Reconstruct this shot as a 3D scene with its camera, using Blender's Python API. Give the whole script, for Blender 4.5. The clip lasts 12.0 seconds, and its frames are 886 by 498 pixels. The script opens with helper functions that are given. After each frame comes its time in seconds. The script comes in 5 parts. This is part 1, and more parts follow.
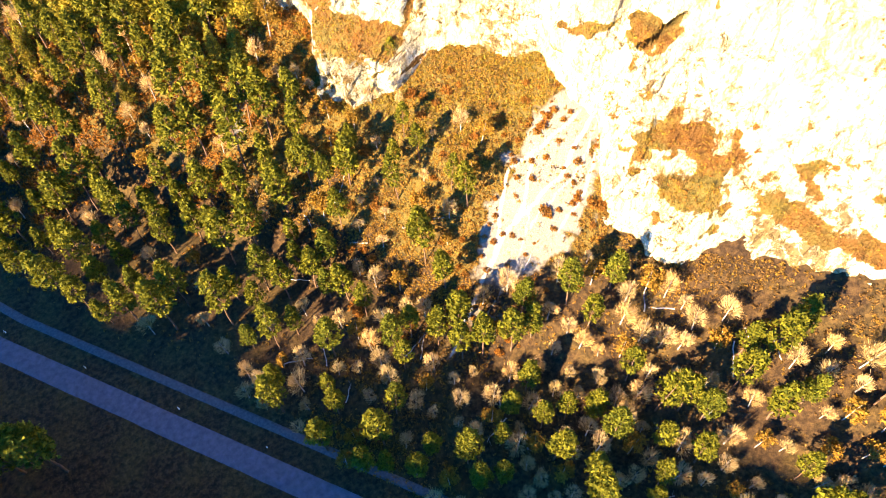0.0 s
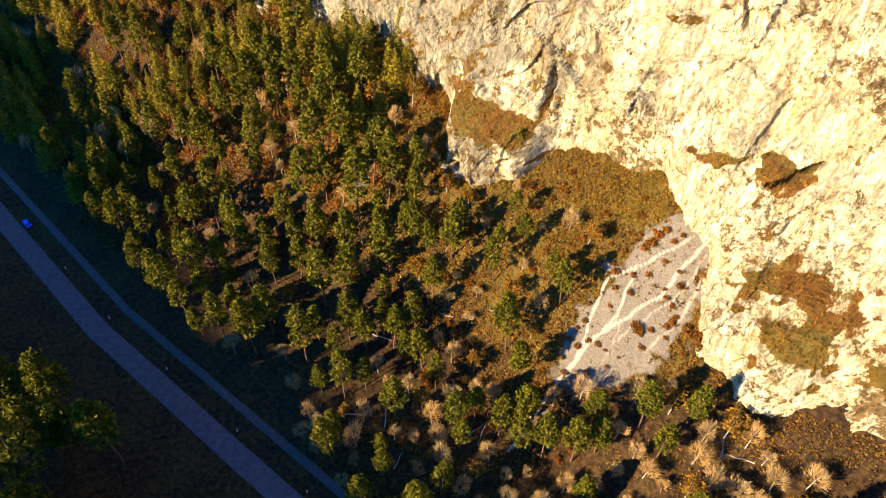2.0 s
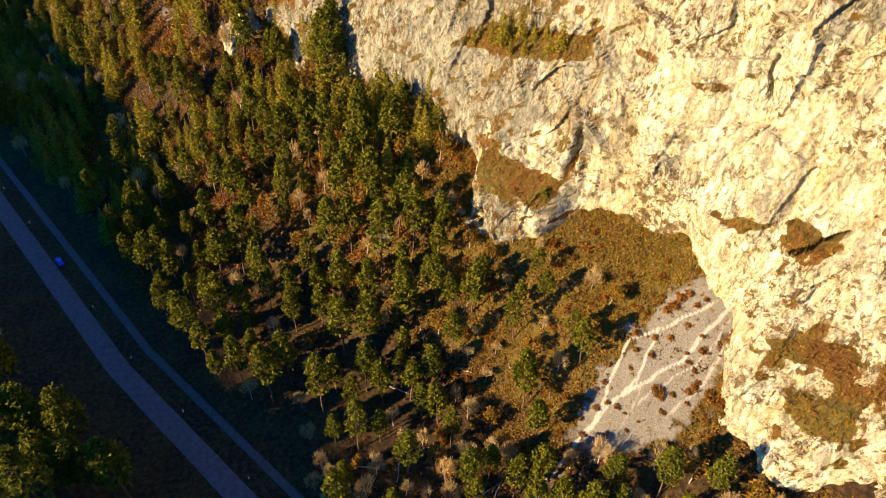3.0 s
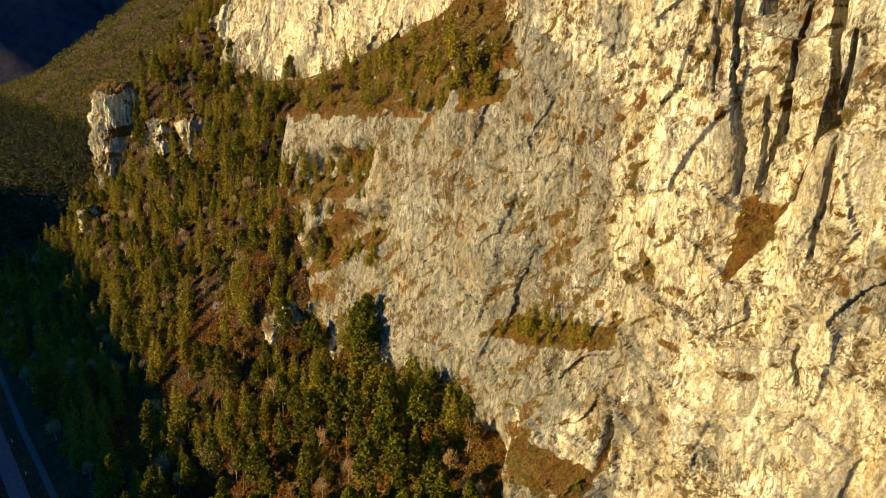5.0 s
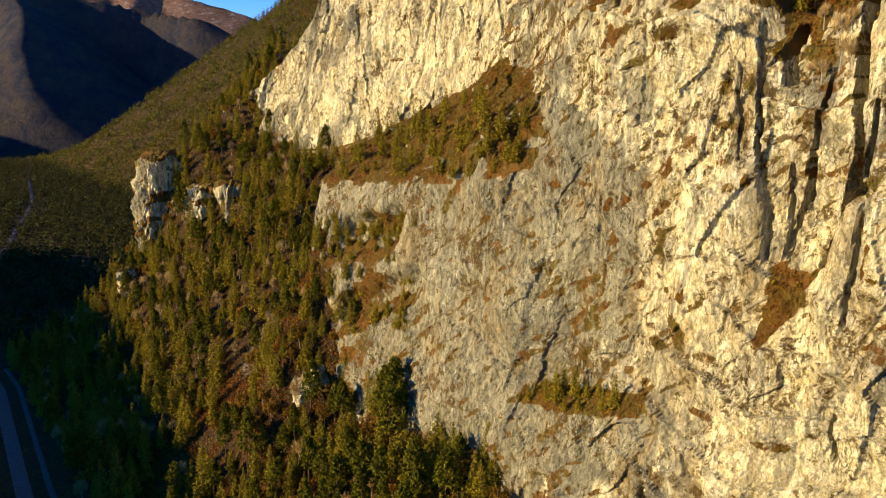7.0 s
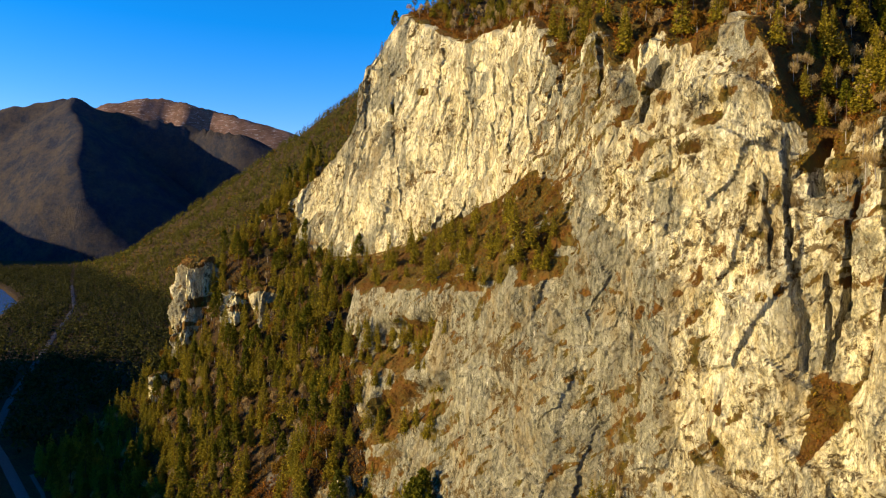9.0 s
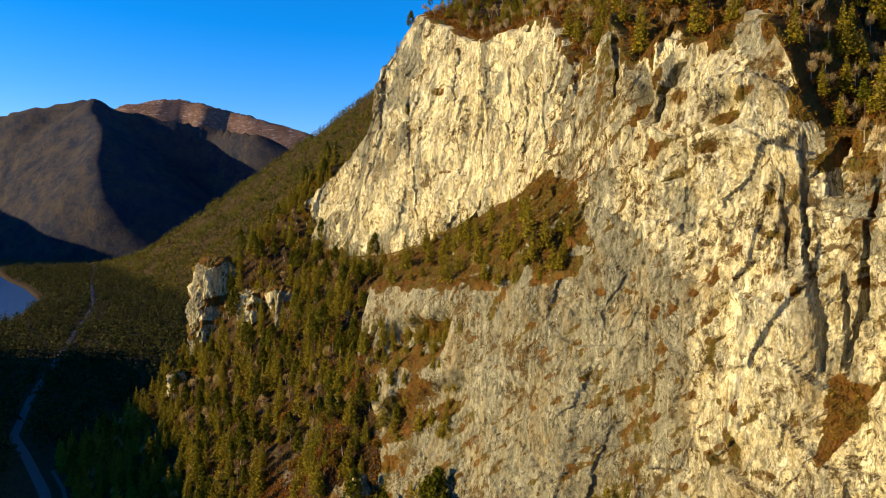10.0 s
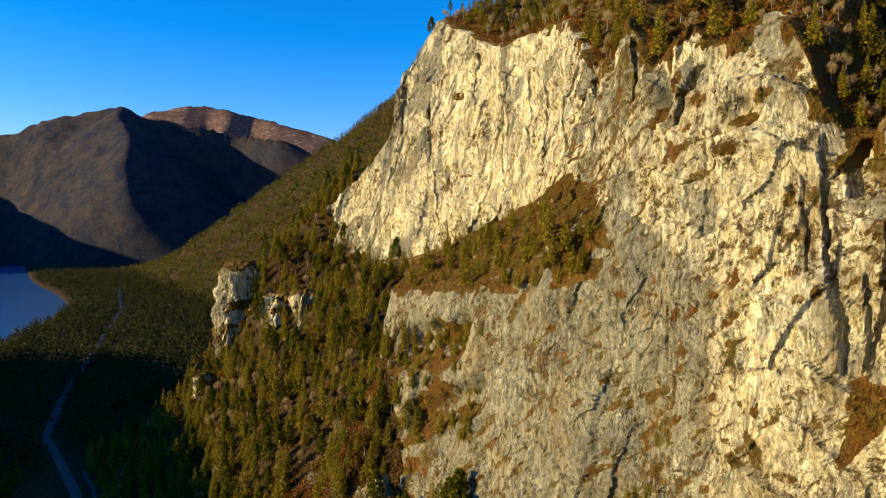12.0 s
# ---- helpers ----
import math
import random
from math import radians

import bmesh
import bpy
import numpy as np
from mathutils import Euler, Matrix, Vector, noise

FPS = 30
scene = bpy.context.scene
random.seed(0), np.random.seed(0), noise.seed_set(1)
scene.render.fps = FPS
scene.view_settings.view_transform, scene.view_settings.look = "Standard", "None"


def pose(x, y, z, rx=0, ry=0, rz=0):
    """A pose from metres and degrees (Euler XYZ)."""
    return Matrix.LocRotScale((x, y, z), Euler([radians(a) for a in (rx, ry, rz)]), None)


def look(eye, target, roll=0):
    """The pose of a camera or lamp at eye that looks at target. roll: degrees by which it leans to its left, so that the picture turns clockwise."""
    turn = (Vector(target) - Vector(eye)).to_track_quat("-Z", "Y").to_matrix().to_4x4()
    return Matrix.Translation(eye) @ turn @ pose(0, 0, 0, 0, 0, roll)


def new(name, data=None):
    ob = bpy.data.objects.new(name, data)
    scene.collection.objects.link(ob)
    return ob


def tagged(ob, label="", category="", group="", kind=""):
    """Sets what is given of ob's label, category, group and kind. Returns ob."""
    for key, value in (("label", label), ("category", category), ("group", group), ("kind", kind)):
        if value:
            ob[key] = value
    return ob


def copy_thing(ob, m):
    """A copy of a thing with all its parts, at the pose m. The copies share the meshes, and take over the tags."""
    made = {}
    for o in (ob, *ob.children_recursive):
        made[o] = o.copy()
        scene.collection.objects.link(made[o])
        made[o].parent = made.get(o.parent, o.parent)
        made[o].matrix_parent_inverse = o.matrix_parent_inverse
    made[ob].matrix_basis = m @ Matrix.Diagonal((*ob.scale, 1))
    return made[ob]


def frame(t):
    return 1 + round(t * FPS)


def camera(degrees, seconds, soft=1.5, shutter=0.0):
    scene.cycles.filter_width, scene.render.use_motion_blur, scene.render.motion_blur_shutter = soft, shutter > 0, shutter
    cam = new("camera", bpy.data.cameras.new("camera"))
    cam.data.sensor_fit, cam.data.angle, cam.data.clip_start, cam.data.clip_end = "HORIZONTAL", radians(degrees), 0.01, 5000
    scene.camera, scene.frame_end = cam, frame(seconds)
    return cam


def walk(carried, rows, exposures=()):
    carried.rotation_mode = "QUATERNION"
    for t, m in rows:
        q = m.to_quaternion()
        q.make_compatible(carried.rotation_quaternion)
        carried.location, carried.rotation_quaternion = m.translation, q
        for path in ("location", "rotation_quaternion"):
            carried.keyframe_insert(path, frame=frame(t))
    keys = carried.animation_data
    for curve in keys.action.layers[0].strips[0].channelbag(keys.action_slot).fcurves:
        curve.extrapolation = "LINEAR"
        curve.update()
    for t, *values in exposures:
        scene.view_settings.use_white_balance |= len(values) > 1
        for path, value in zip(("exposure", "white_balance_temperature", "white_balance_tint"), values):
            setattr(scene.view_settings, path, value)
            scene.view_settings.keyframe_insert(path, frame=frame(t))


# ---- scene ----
cam = camera(67.1, 12.0, soft=1.1)
PATH = [
    (0, (-2.086, 7.874, 160.496), (-1.579, 8.91, 158.861), -2.7),
    (0.5, (-2.343, 7.148, 160.485), (-1.861, 8.291, 158.916), -1.6),
    (1, (-2.582, 6.413, 160.465), (-2.156, 7.619, 158.927), -0.5),
    (1.5, (-2.791, 5.651, 160.444), (-2.408, 6.947, 158.969), 0.4),
    (2, (-2.965, 4.871, 160.428), (-2.643, 6.2, 158.968), 1.2),
    (2.5, (-3.087, 4.085, 160.427), (-2.786, 5.512, 159.058), 1.6),
    (2.7, (-3.131, 3.779, 160.428), (-2.844, 5.21, 159.061), 1.6),
    (4.3, (-3.384, 1.441, 160.469), (-3.118, 3.223, 159.601), 0.8),
    (4.5, (-3.388, 1.146, 160.473), (-3.127, 2.967, 159.689), 0.8),
    (5, (-3.384, 0.412, 160.477), (-3.139, 2.306, 159.882), 0.6),
    (5.5, (-3.353, -0.248, 160.478), (-3.13, 1.659, 159.919), 0.6),
    (6, (-3.303, -0.829, 160.476), (-3.101, 1.084, 159.926), 0.7),
    (6.5, (-3.241, -1.348, 160.473), (-3.059, 0.578, 159.964), 0.6),
    (7, (-3.196, -1.825, 160.471), (-3.036, 0.127, 160.066), 0.5),
    (7.5, (-3.191, -2.276, 160.47), (-3.054, -0.295, 160.234), 0.5),
    (7.7, (-3.196, -2.451, 160.469), (-3.068, -0.461, 160.311), 0.5),
    (9.5, (-3.352, -3.972, 160.447), (-3.307, -1.974, 160.362), 0.6),
    (10, (-3.348, -4.41, 160.442), (-3.325, -2.412, 160.354), 0.6),
    (10.5, (-3.295, -4.882, 160.438), (-3.291, -2.884, 160.349), 0.5),
    (11, (-3.18, -5.399, 160.432), (-3.194, -3.401, 160.346), 0.5),
    (11.5, (-3.015, -5.958, 160.425), (-3.042, -3.96, 160.343), 0.4),
    (12, (-2.829, -6.536, 160.42), (-2.872, -4.538, 160.343), 0.3),
]
# exposure falls as the view tilts up from the dark road to the bright rock
walk(cam, [(t, look(eye, target, roll)) for t, eye, target, roll in PATH],
     exposures=[(0, 3.42, 6600, 23), (0.5, 3.17, 6610, 23), (1.0, 2.86, 6640, 23), (1.5, 2.54, 6660, 23), (2.0, 2.19, 6680, 23), (2.5, 2.02, 6700, 21), (2.7, 1.98, 6720, 21), (4.3, 1.46, 6950, 15), (5.0, 1.29, 6930, 13), (7.0, 1.17, 6850, 12), (9.5, 1.06, 6830, 10), (12.0, 1.04, 6760, 8)])

# ---- light ----
SUN_WAY = Vector((0.97, 0.243, -0.30)).normalized()      # the way that the sunlight travels
world = bpy.data.worlds.new("sky")
scene.world = world
world.use_nodes = True
wn, wl = world.node_tree.nodes, world.node_tree.links
sky = wn.new("ShaderNodeTexSky")
sky.sky_type, sky.sun_disc = "NISHITA", False
sky.sun_elevation = math.asin(-SUN_WAY.z)
sky.sun_rotation = math.atan2(-SUN_WAY.x, -SUN_WAY.y)
sky.altitude, sky.air_density, sky.dust_density, sky.ozone_density = 600, 1.0, 0.0, 5.0
sat = wn.new("ShaderNodeHueSaturation")
sat.inputs["Saturation"].default_value = 1.3
wl.new(sky.outputs[0], sat.inputs["Color"])
cast = wn.new("ShaderNodeMix")
cast.data_type, cast.blend_type = "RGBA", "MULTIPLY"
cast.inputs[0].default_value, cast.inputs[7].default_value = 1.0, (1.30, 0.89, 1.06, 1)
wl.new(sat.outputs[0], cast.inputs[6])
wl.new(cast.outputs[2], wn["Background"].inputs[0])
wn["Background"].inputs[1].default_value = 0.122
lamp = bpy.data.lights.new("sun", "SUN")
lamp.energy, lamp.angle, lamp.color = 5.0, radians(0.53), (1.0, 0.79, 0.46)
sun = new("sun", lamp)
sun.matrix_world = Matrix.LocRotScale((-300, -100, 500), SUN_WAY.to_track_quat("-Z", "Y"), None)


# ---- noise and small maths ----
def smooth(a, b, x):
    t = np.clip((np.asarray(x, float) - a) / (b - a), 0, 1)
    return t * t * (3 - 2 * t)


def hash2(i, j, seed):
    n = (i.astype(np.int64) * 374761393 + j.astype(np.int64) * 668265263 + seed * 974711) & 0xFFFFFFFF
    n = ((n ^ (n >> 13)) * 1274126177) & 0xFFFFFFFF
    return ((n ^ (n >> 16)) & 0xFFFF) / 65535.0


def vnoise(x, y, seed=0):
    x, y = np.broadcast_arrays(np.asarray(x, float), np.asarray(y, float))
    i, j = np.floor(x), np.floor(y)
    u, v = x - i, y - j
    u, v = u * u * (3 - 2 * u), v * v * (3 - 2 * v)
    a, b = hash2(i, j, seed), hash2(i + 1, j, seed)
    c, d = hash2(i, j + 1, seed), hash2(i + 1, j + 1, seed)
    return (a * (1 - u) + b * u) * (1 - v) + (c * (1 - u) + d * u) * v


def fbm(x, y, seed=0, octaves=4):
    """Noise from -1 to 1."""
    out, amp, total = 0.0, 1.0, 0.0
    x, y = np.asarray(x, float), np.asarray(y, float)
    for o in range(octaves):
        out = out + amp * (2 * vnoise(x, y, seed + 17 * o) - 1)
        total += amp
        x, y, amp = x * 2.03 + 5.1, y * 2.03 + 3.7, amp * 0.5
    return out / total


def ridged(x, y, seed=0, octaves=3):
    """Sharp creases: 0 in the crease, 1 between."""
    out, amp, total = 0.0, 1.0, 0.0
    x, y = np.asarray(x, float), np.asarray(y, float)
    for o in range(octaves):
        out = out + amp * np.abs(2 * vnoise(x, y, seed + 31 * o) - 1)
        total += amp
        x, y, amp = x * 2.1 + 1.7, y * 2.1 + 9.2, amp * 0.5
    return out / total


# ---- the plan: s runs along the valley, d across it from the road to the cliff ----
TURN = radians(34.8)
ALONG, ACROSS, ORIGIN = np.array([-math.sin(TURN), math.cos(TURN)]), np.array([math.cos(TURN), math.sin(TURN)]), np.array([-16.0, 59.0])


def place(s, d, z):
    """World coordinates of valley coordinates, one row a point."""
    s, d, z = np.broadcast_arrays(np.asarray(s, float), np.asarray(d, float), np.asarray(z, float))
    return np.stack([ORIGIN[0] + s * ALONG[0] + d * ACROSS[0], ORIGIN[1] + s * ALONG[1] + d * ACROSS[1], z], -1)


def pairs(x, table):
    return np.interp(x, table[0::2], table[1::2])


FOOT = (-400, 84, -91, 86, -67, 83, -53, 79, -45, 82, -36, 87, -28, 99, -18, 105, 4, 106, 17, 103, 23, 97, 32, 92, 44, 94, 52, 100, 76, 102, 120, 97, 145, 93, 160, 88, 172, 100, 200, 160, 500, 175)
RIM = (-400, 190, -60, 195, -20, 186, 3, 182, 11, 181, 14, 187, 19, 200, 24, 207, 30, 211, 36, 206, 44, 206, 51, 214, 57, 209, 62, 205, 69, 212, 76, 222, 83, 224, 92, 216, 104, 216, 111, 220, 124, 232, 138, 244, 155, 246, 184, 251, 208, 251, 232, 259, 266, 275, 293, 288, 308, 268, 322, 246, 331, 217, 389, 181, 450, 150)
SET_BACK = (64, 0, 110, 22, 180, 50, 260, 62, 400, 62)
LEDGE = (55, 146, 64, 147, 94, 138, 192, 131, 280, 127, 400, 125)
LEDGE_TOP = (55, 148, 64, 150, 88, 171, 108, 178, 150, 169, 192, 160, 280, 139, 400, 130)
SHELF = (-120, 44, -82, 46, -73, 47.5, -60, 52, -48, 55, -37, 57, -29, 58)
ROAD = (-400, 34, -100, 13, 0, 6, 100, -1, 250, 2, 383, 8, 465, 3, 510, -1, 628, 18, 776, 50, 1270, 156, 1722, 213, 2300, 300)
BANK = (-900, -90, 600, -90, 986, -28, 1126, 20, 1406, 88, 1688, 80, 1900, 58, 2088, 47, 2841, 50, 3718, 60, 4700, 60)
SPUR_END = (440, 0, 475, 70, 520, 210, 700, 288, 2100, 300, 4700, 300)
# heights of the unseen hills across the river, set for the shade they cast
CREST = (-900, 256, 100, 258, 200, 259, 250, 254, 300, 244, 350, 240, 385, 245, 430, 260, 450, 264, 700, 287, 1040, 282, 1150, 160, 1500, 120, 4700, 120)


def slope_z(q):
    """The valley side: level by the road, then a gentle foot, then the steep slope of old scree."""
    return 0.24 * np.clip(q - 15, 0, 35) + 0.885 * np.maximum(q - 50, 0)


def foot_z(s):
    return slope_z(pairs(s, FOOT))


def ledge_set(s, z):
    """How far the rock above the long sloping ledge stands back."""
    low, top = pairs(s, LEDGE) + 4.5 * fbm(s / 14, s * 0, 20, 3) + 2.5 * fbm(s / 4.5, s * 0 + 9, 20, 2), pairs(s, LEDGE_TOP)
    t = np.clip((z - low) / np.maximum(top - low, 1.0), 0, 1)
    t = np.clip(t + 0.10 * np.sin(np.pi * t) * fbm(s / 6, z / 5, 45, 3) * 2, 0, 1)
    return pairs(s, SET_BACK) * (0.55 * t + 0.45 * t ** 1.6)


def blocks(s, z, wide, high, seed):
    """Upright blocks of rock, each a little proud of the next."""
    a = s / wide + 0.5 * fbm(s / (2.2 * wide), z / (1.6 * high), seed, 2)
    i = np.floor(a)
    b = z / high + 3 * hash2(i, i * 0, seed + 1) + 0.4 * fbm(s / (2 * wide), z / high, seed + 2, 2)
    return hash2(i, np.floor(b), seed + 3) - 0.5


def gap(s, z, s_top, z_top, s_low, z_low, wide, deep):
    """A cleft between two ends in the rock face: one side sheer, the other lying back."""
    t = (z - z_low) / (z_top - z_low)
    x = s - s_low - (s_top - s_low) * np.clip(t, -0.25, 1.2) - 0.9 * fbm(z / 9, z * 0 + s_top, 5, 4)
    taper = smooth(-0.05, 0.12, t) * (1 - smooth(0.88, 1.1, t))
    return 1.5 * deep * taper * (1 - smooth(-0.35, 0.35, x)) * np.exp(-((np.minimum(x, 0) / (1.25 * wide)) ** 8))


def facets(s, z, wide, high, seed):
    """Angular chips of rock: every cell a plane of its own tilt and depth."""
    u = s / wide + 0.35 * fbm(s / wide, z / high, seed + 8, 3)
    v = z / high + 0.35 * fbm(s / wide, z / high, seed + 9, 3) + 0.25 * u
    i0, j0 = np.floor(u), np.floor(v)
    best, out = np.full(u.shape, 9.0), np.zeros(u.shape)
    for a in (-1, 0, 1):
        for b in (-1, 0, 1):
            i, j = i0 + a, j0 + b
            x, y = u - i - hash2(i, j, seed), v - j - hash2(i, j, seed + 1)
            r = x * x + y * y
            h = 0.45 * (hash2(i, j, seed + 2) - 0.5) + (1.7 * hash2(i, j, seed + 3) - 0.6) * x + (1.7 * hash2(i, j, seed + 4) - 0.85) * y
            out = np.where(r < best, h, out)
            best = np.minimum(best, r)
    return out


def steps(s, z, long, seed, lean=0.0):
    """Slabs that lie one behind another along the face, each with a sheer end."""
    u = s / long + lean * z / long + 0.75 * fbm(s / (2.5 * long), z / (3.5 * long), seed, 4)
    i = np.floor(u)
    f = u - i
    f = np.where(f < 0.82, (f / 0.82) ** 1.3, 1 - smooth(0.82, 1.0, f))
    return (f - 0.4) * (0.15 + 1.2 * vnoise(z / (1.8 * long) + 7.3 * hash2(i, i * 0, seed + 5), i * 3.1, seed + 6) ** 1.3)


def lump(s, z, s0, z0, rs, rz):
    return np.exp(-(((s - s0) / rs) ** 2) - (((z - z0) / rz) ** 2))


# clefts of the face: place and height of the upper end, of the lower end, width, depth
CLEFTS = (-3.0, 188, -11, 146, 1.9, 22, -10.5, 147, -5.0, 131, 0.9, 14, 12.5, 176, 5.5, 131, 0.55, 12, -1.0, 167, 1.5, 131, 0.45, 10, 0.3, 154, -1.2, 141, 0.5, 3, 3.5, 150, 2.5, 131, 0.5, 3, -39, 78, -31, 70, 0.6, 3,
          15.5, 170, 13, 150, 0.5, 2.5, -13, 165, -14, 120, 0.6, 2, -14, 105, -15, 96, 0.4, 3, 282, 232, 272, 196, 0.9, 5, 127, 206, 118, 180, 0.7, 4, 108, 214, 96, 194, 2.0, 6,
          47, 200, 51, 186, 2.5, 9, 242, 255, 234, 222, 0.7, 3, 170, 228, 164, 196, 0.7, 3, 201, 222, 192, 180, 0.7, 3.5, 312, 250, 304, 190, 1.0, 4, 75, 214, 71, 196, 2.0, 6, 8, 178, 7, 166, 1.5, 6,
          262, 190, 254, 160, 0.7, 3, 146, 216, 140, 186, 0.6, 3)


def rock_d(s, z, fine=True):
    """How far across the valley the cliff's face stands at a height."""
    s, z = np.broadcast_arrays(np.asarray(s, float), np.asarray(z, float))
    zf = foot_z(s)
    w = smooth(0, 28, z - zf)
    d = pairs(s, FOOT) * (1 - w) + (84 + 0.2 * z) * w
    back = ledge_set(s, z)
    back = np.maximum(back, 60 * smooth(0, 34, s - 186 - 3 * fbm(z / 9, z * 0, 19, 2)))
    d = d + back
    # ledge with spruces, low on the face, and the bulging rock below it
    low = 80 + 0.26 * (64 - s)
    d = d + 5.0 * np.clip((z - low) / 5.5, 0, 1) * smooth(20, 28, s) * (1 - smooth(62, 70, s)) * (1 - smooth(12, 55, z - low))
    d = d - 5.5 * smooth(17, 23, s) * (1 - smooth(42, 50, s)) * (1 - smooth(54, 63, z)) * (1 + 0.3 * fbm(s / 7, z / 5, 15, 2))
    # brown shelf over the slab, and the grassy slope over the foot of the right face
    shelf = pairs(s, SHELF) + 1.2 * fbm(s / 5, s * 0, 16, 2)
    d = d + 3.4 * np.clip((z - shelf) / 2.8, 0, 1) * (1 - smooth(-30, -24, s)) * (1 - smooth(6, 45, z - shelf))
    grass = 68.5 + 0.012 * (s + 20) ** 2 + 1.5 * fbm(s / 4, s * 0, 18, 2)
    d = d + 3.6 * np.clip((z - grass) / 5, 0, 1) * smooth(-42, -36, s) * (1 - smooth(-8, 0, s)) * (1 - smooth(12, 60, z - grass))
    # the gully with grass at its foot, and the chimneys above it
    d = d + 6.5 * np.clip((z - 113) / 16, 0, 1) * (1 - smooth(3, 8, s + (130 - z) * 0.1)) * smooth(-9, -5, s + (z - 130) * 0.1) * (1 - smooth(136, 170, z))
    d = d - 4.0 * smooth(-6, -12, s) * smooth(90, 120, z)
    # niches near the rim, a slot near the foot, clefts and bulges of the tower
    d = d + 6 * lump(s, z, 58, 195, 2.6, 6) + 5 * smooth(0, 1, lump(s, z, 20.5, 71, 1.2, 6)) + 5 * lump(s, z, 91, 213, 3, 9) + 5 * lump(s, z, 108, 219, 2, 10) + 4 * lump(s, z, 18, 167.5, 1.2, 0.9)
    d = d + 7 * lump(s, z, 215, 195, 26, 42) - 6 * lump(s, z, 300, 190, 22, 60)
    d = d + 6 * lump(s, z, 8, 182, 4, 9) + 5 * lump(s, z, 30, 187, 4, 3) + 3 * lump(s, z, 72, 203, 4, 8)
    d = d - 5 * lump(s, z, 92, 158, 7, 12) - 4 * lump(s, z, 32, 190, 9, 18)
    # broken benches beside the wooded crag
    bench = 104 + 0.25 * (150 - s) + 3 * fbm(s / 6, s * 0, 27, 2)
    d = d + 6.5 * np.clip((z - bench) / 9, 0, 1) * smooth(124, 134, s) * (1 - smooth(160, 170, s)) * (1 - smooth(14, 22, z - bench))
    bench = 84 + 0.5 * (140 - s) + 3 * fbm(s / 6, s * 0, 28, 2)
    d = d + 5.0 * np.clip((z - bench) / 7, 0, 1) * smooth(108, 120, s) * (1 - smooth(150, 160, s)) * (1 - smooth(10, 18, z - bench))
    # relief, from great bulges to flutes, blocks and cracks
    calm = 1 - 0.6 * smooth(66, 80, s) * (1 - smooth(150, 165, s)) * (1 - smooth(128, 140, z))
    size = 1 + 0.55 * smooth(130, 200, s)
    d = d + 5.2 * fbm(s / 36, z / 50, 1, 3) + calm * 2.2 * fbm(s / 9 + 0.3 * fbm(s / 9, z / 14, 8, 2), z / 21, 2, 3)
    rib = ridged(s / 19 / size + 0.35 * fbm(s / 20, z / 30, 11, 2), z / 70 + s / 90, 12, 2)
    d = d + calm * (1.3 - 2.4 * np.minimum(rib * 1.6, 1.0))
    if fine:
        for a in range(0, len(CLEFTS), 6):
            d = d + gap(s, z, *CLEFTS[a:a + 6])
        d = d + calm * (0.3 + 0.6 * smooth(90, 150, s)) * size * steps(s, z, 15 * size, 41, -0.16)
        lean = s + 0.22 * z
        d = d + calm * (1.1 * size * facets(lean, z, 9.0 * size ** 0.6, 19 * size ** 0.6, 31) + 0.5 * facets(lean, z, 4.2, 7.5, 34)) + 0.38 * facets(lean, z, 1.9, 3.1, 37) * (0.5 + 0.5 * calm)
        d = d + 0.32 * fbm(s / 1.2, z / 1.4, 4, 3)
        # broken ledges, long ones and short ones that run down to the right
        band = z / 13 + 0.8 * fbm(s / 30, z / 60, 17, 2)
        d = d - calm * 1.6 * smooth(0.55, 0.95, band - np.floor(band)) * smooth(0.4, 0.65, vnoise(s / 22, z / 18, 10))
        band = z / 4.6 - s / 16 + 1.3 * fbm(s / 13, z / 13, 43, 3)
        d = d - 0.6 * smooth(0.45, 0.95, band - np.floor(band)) * smooth(0.46, 0.62, vnoise(s / 7, z / 5, 44))
    return d


def hill_z(s, d):
    """The wooded hill above the rim of the rock: its height, and how far behind the rim the place lies."""
    rim = pairs(s, RIM)
    deep = d - rock_d(s, rim, False)
    hill = rim + 0.85 * np.maximum(deep - 3, 0) * (1 - 0.5 * smooth(150, 260, s)) + 1.5 * fbm(s / 12, d / 12, 24, 3)
    return np.minimum(hill, rim + 90), deep


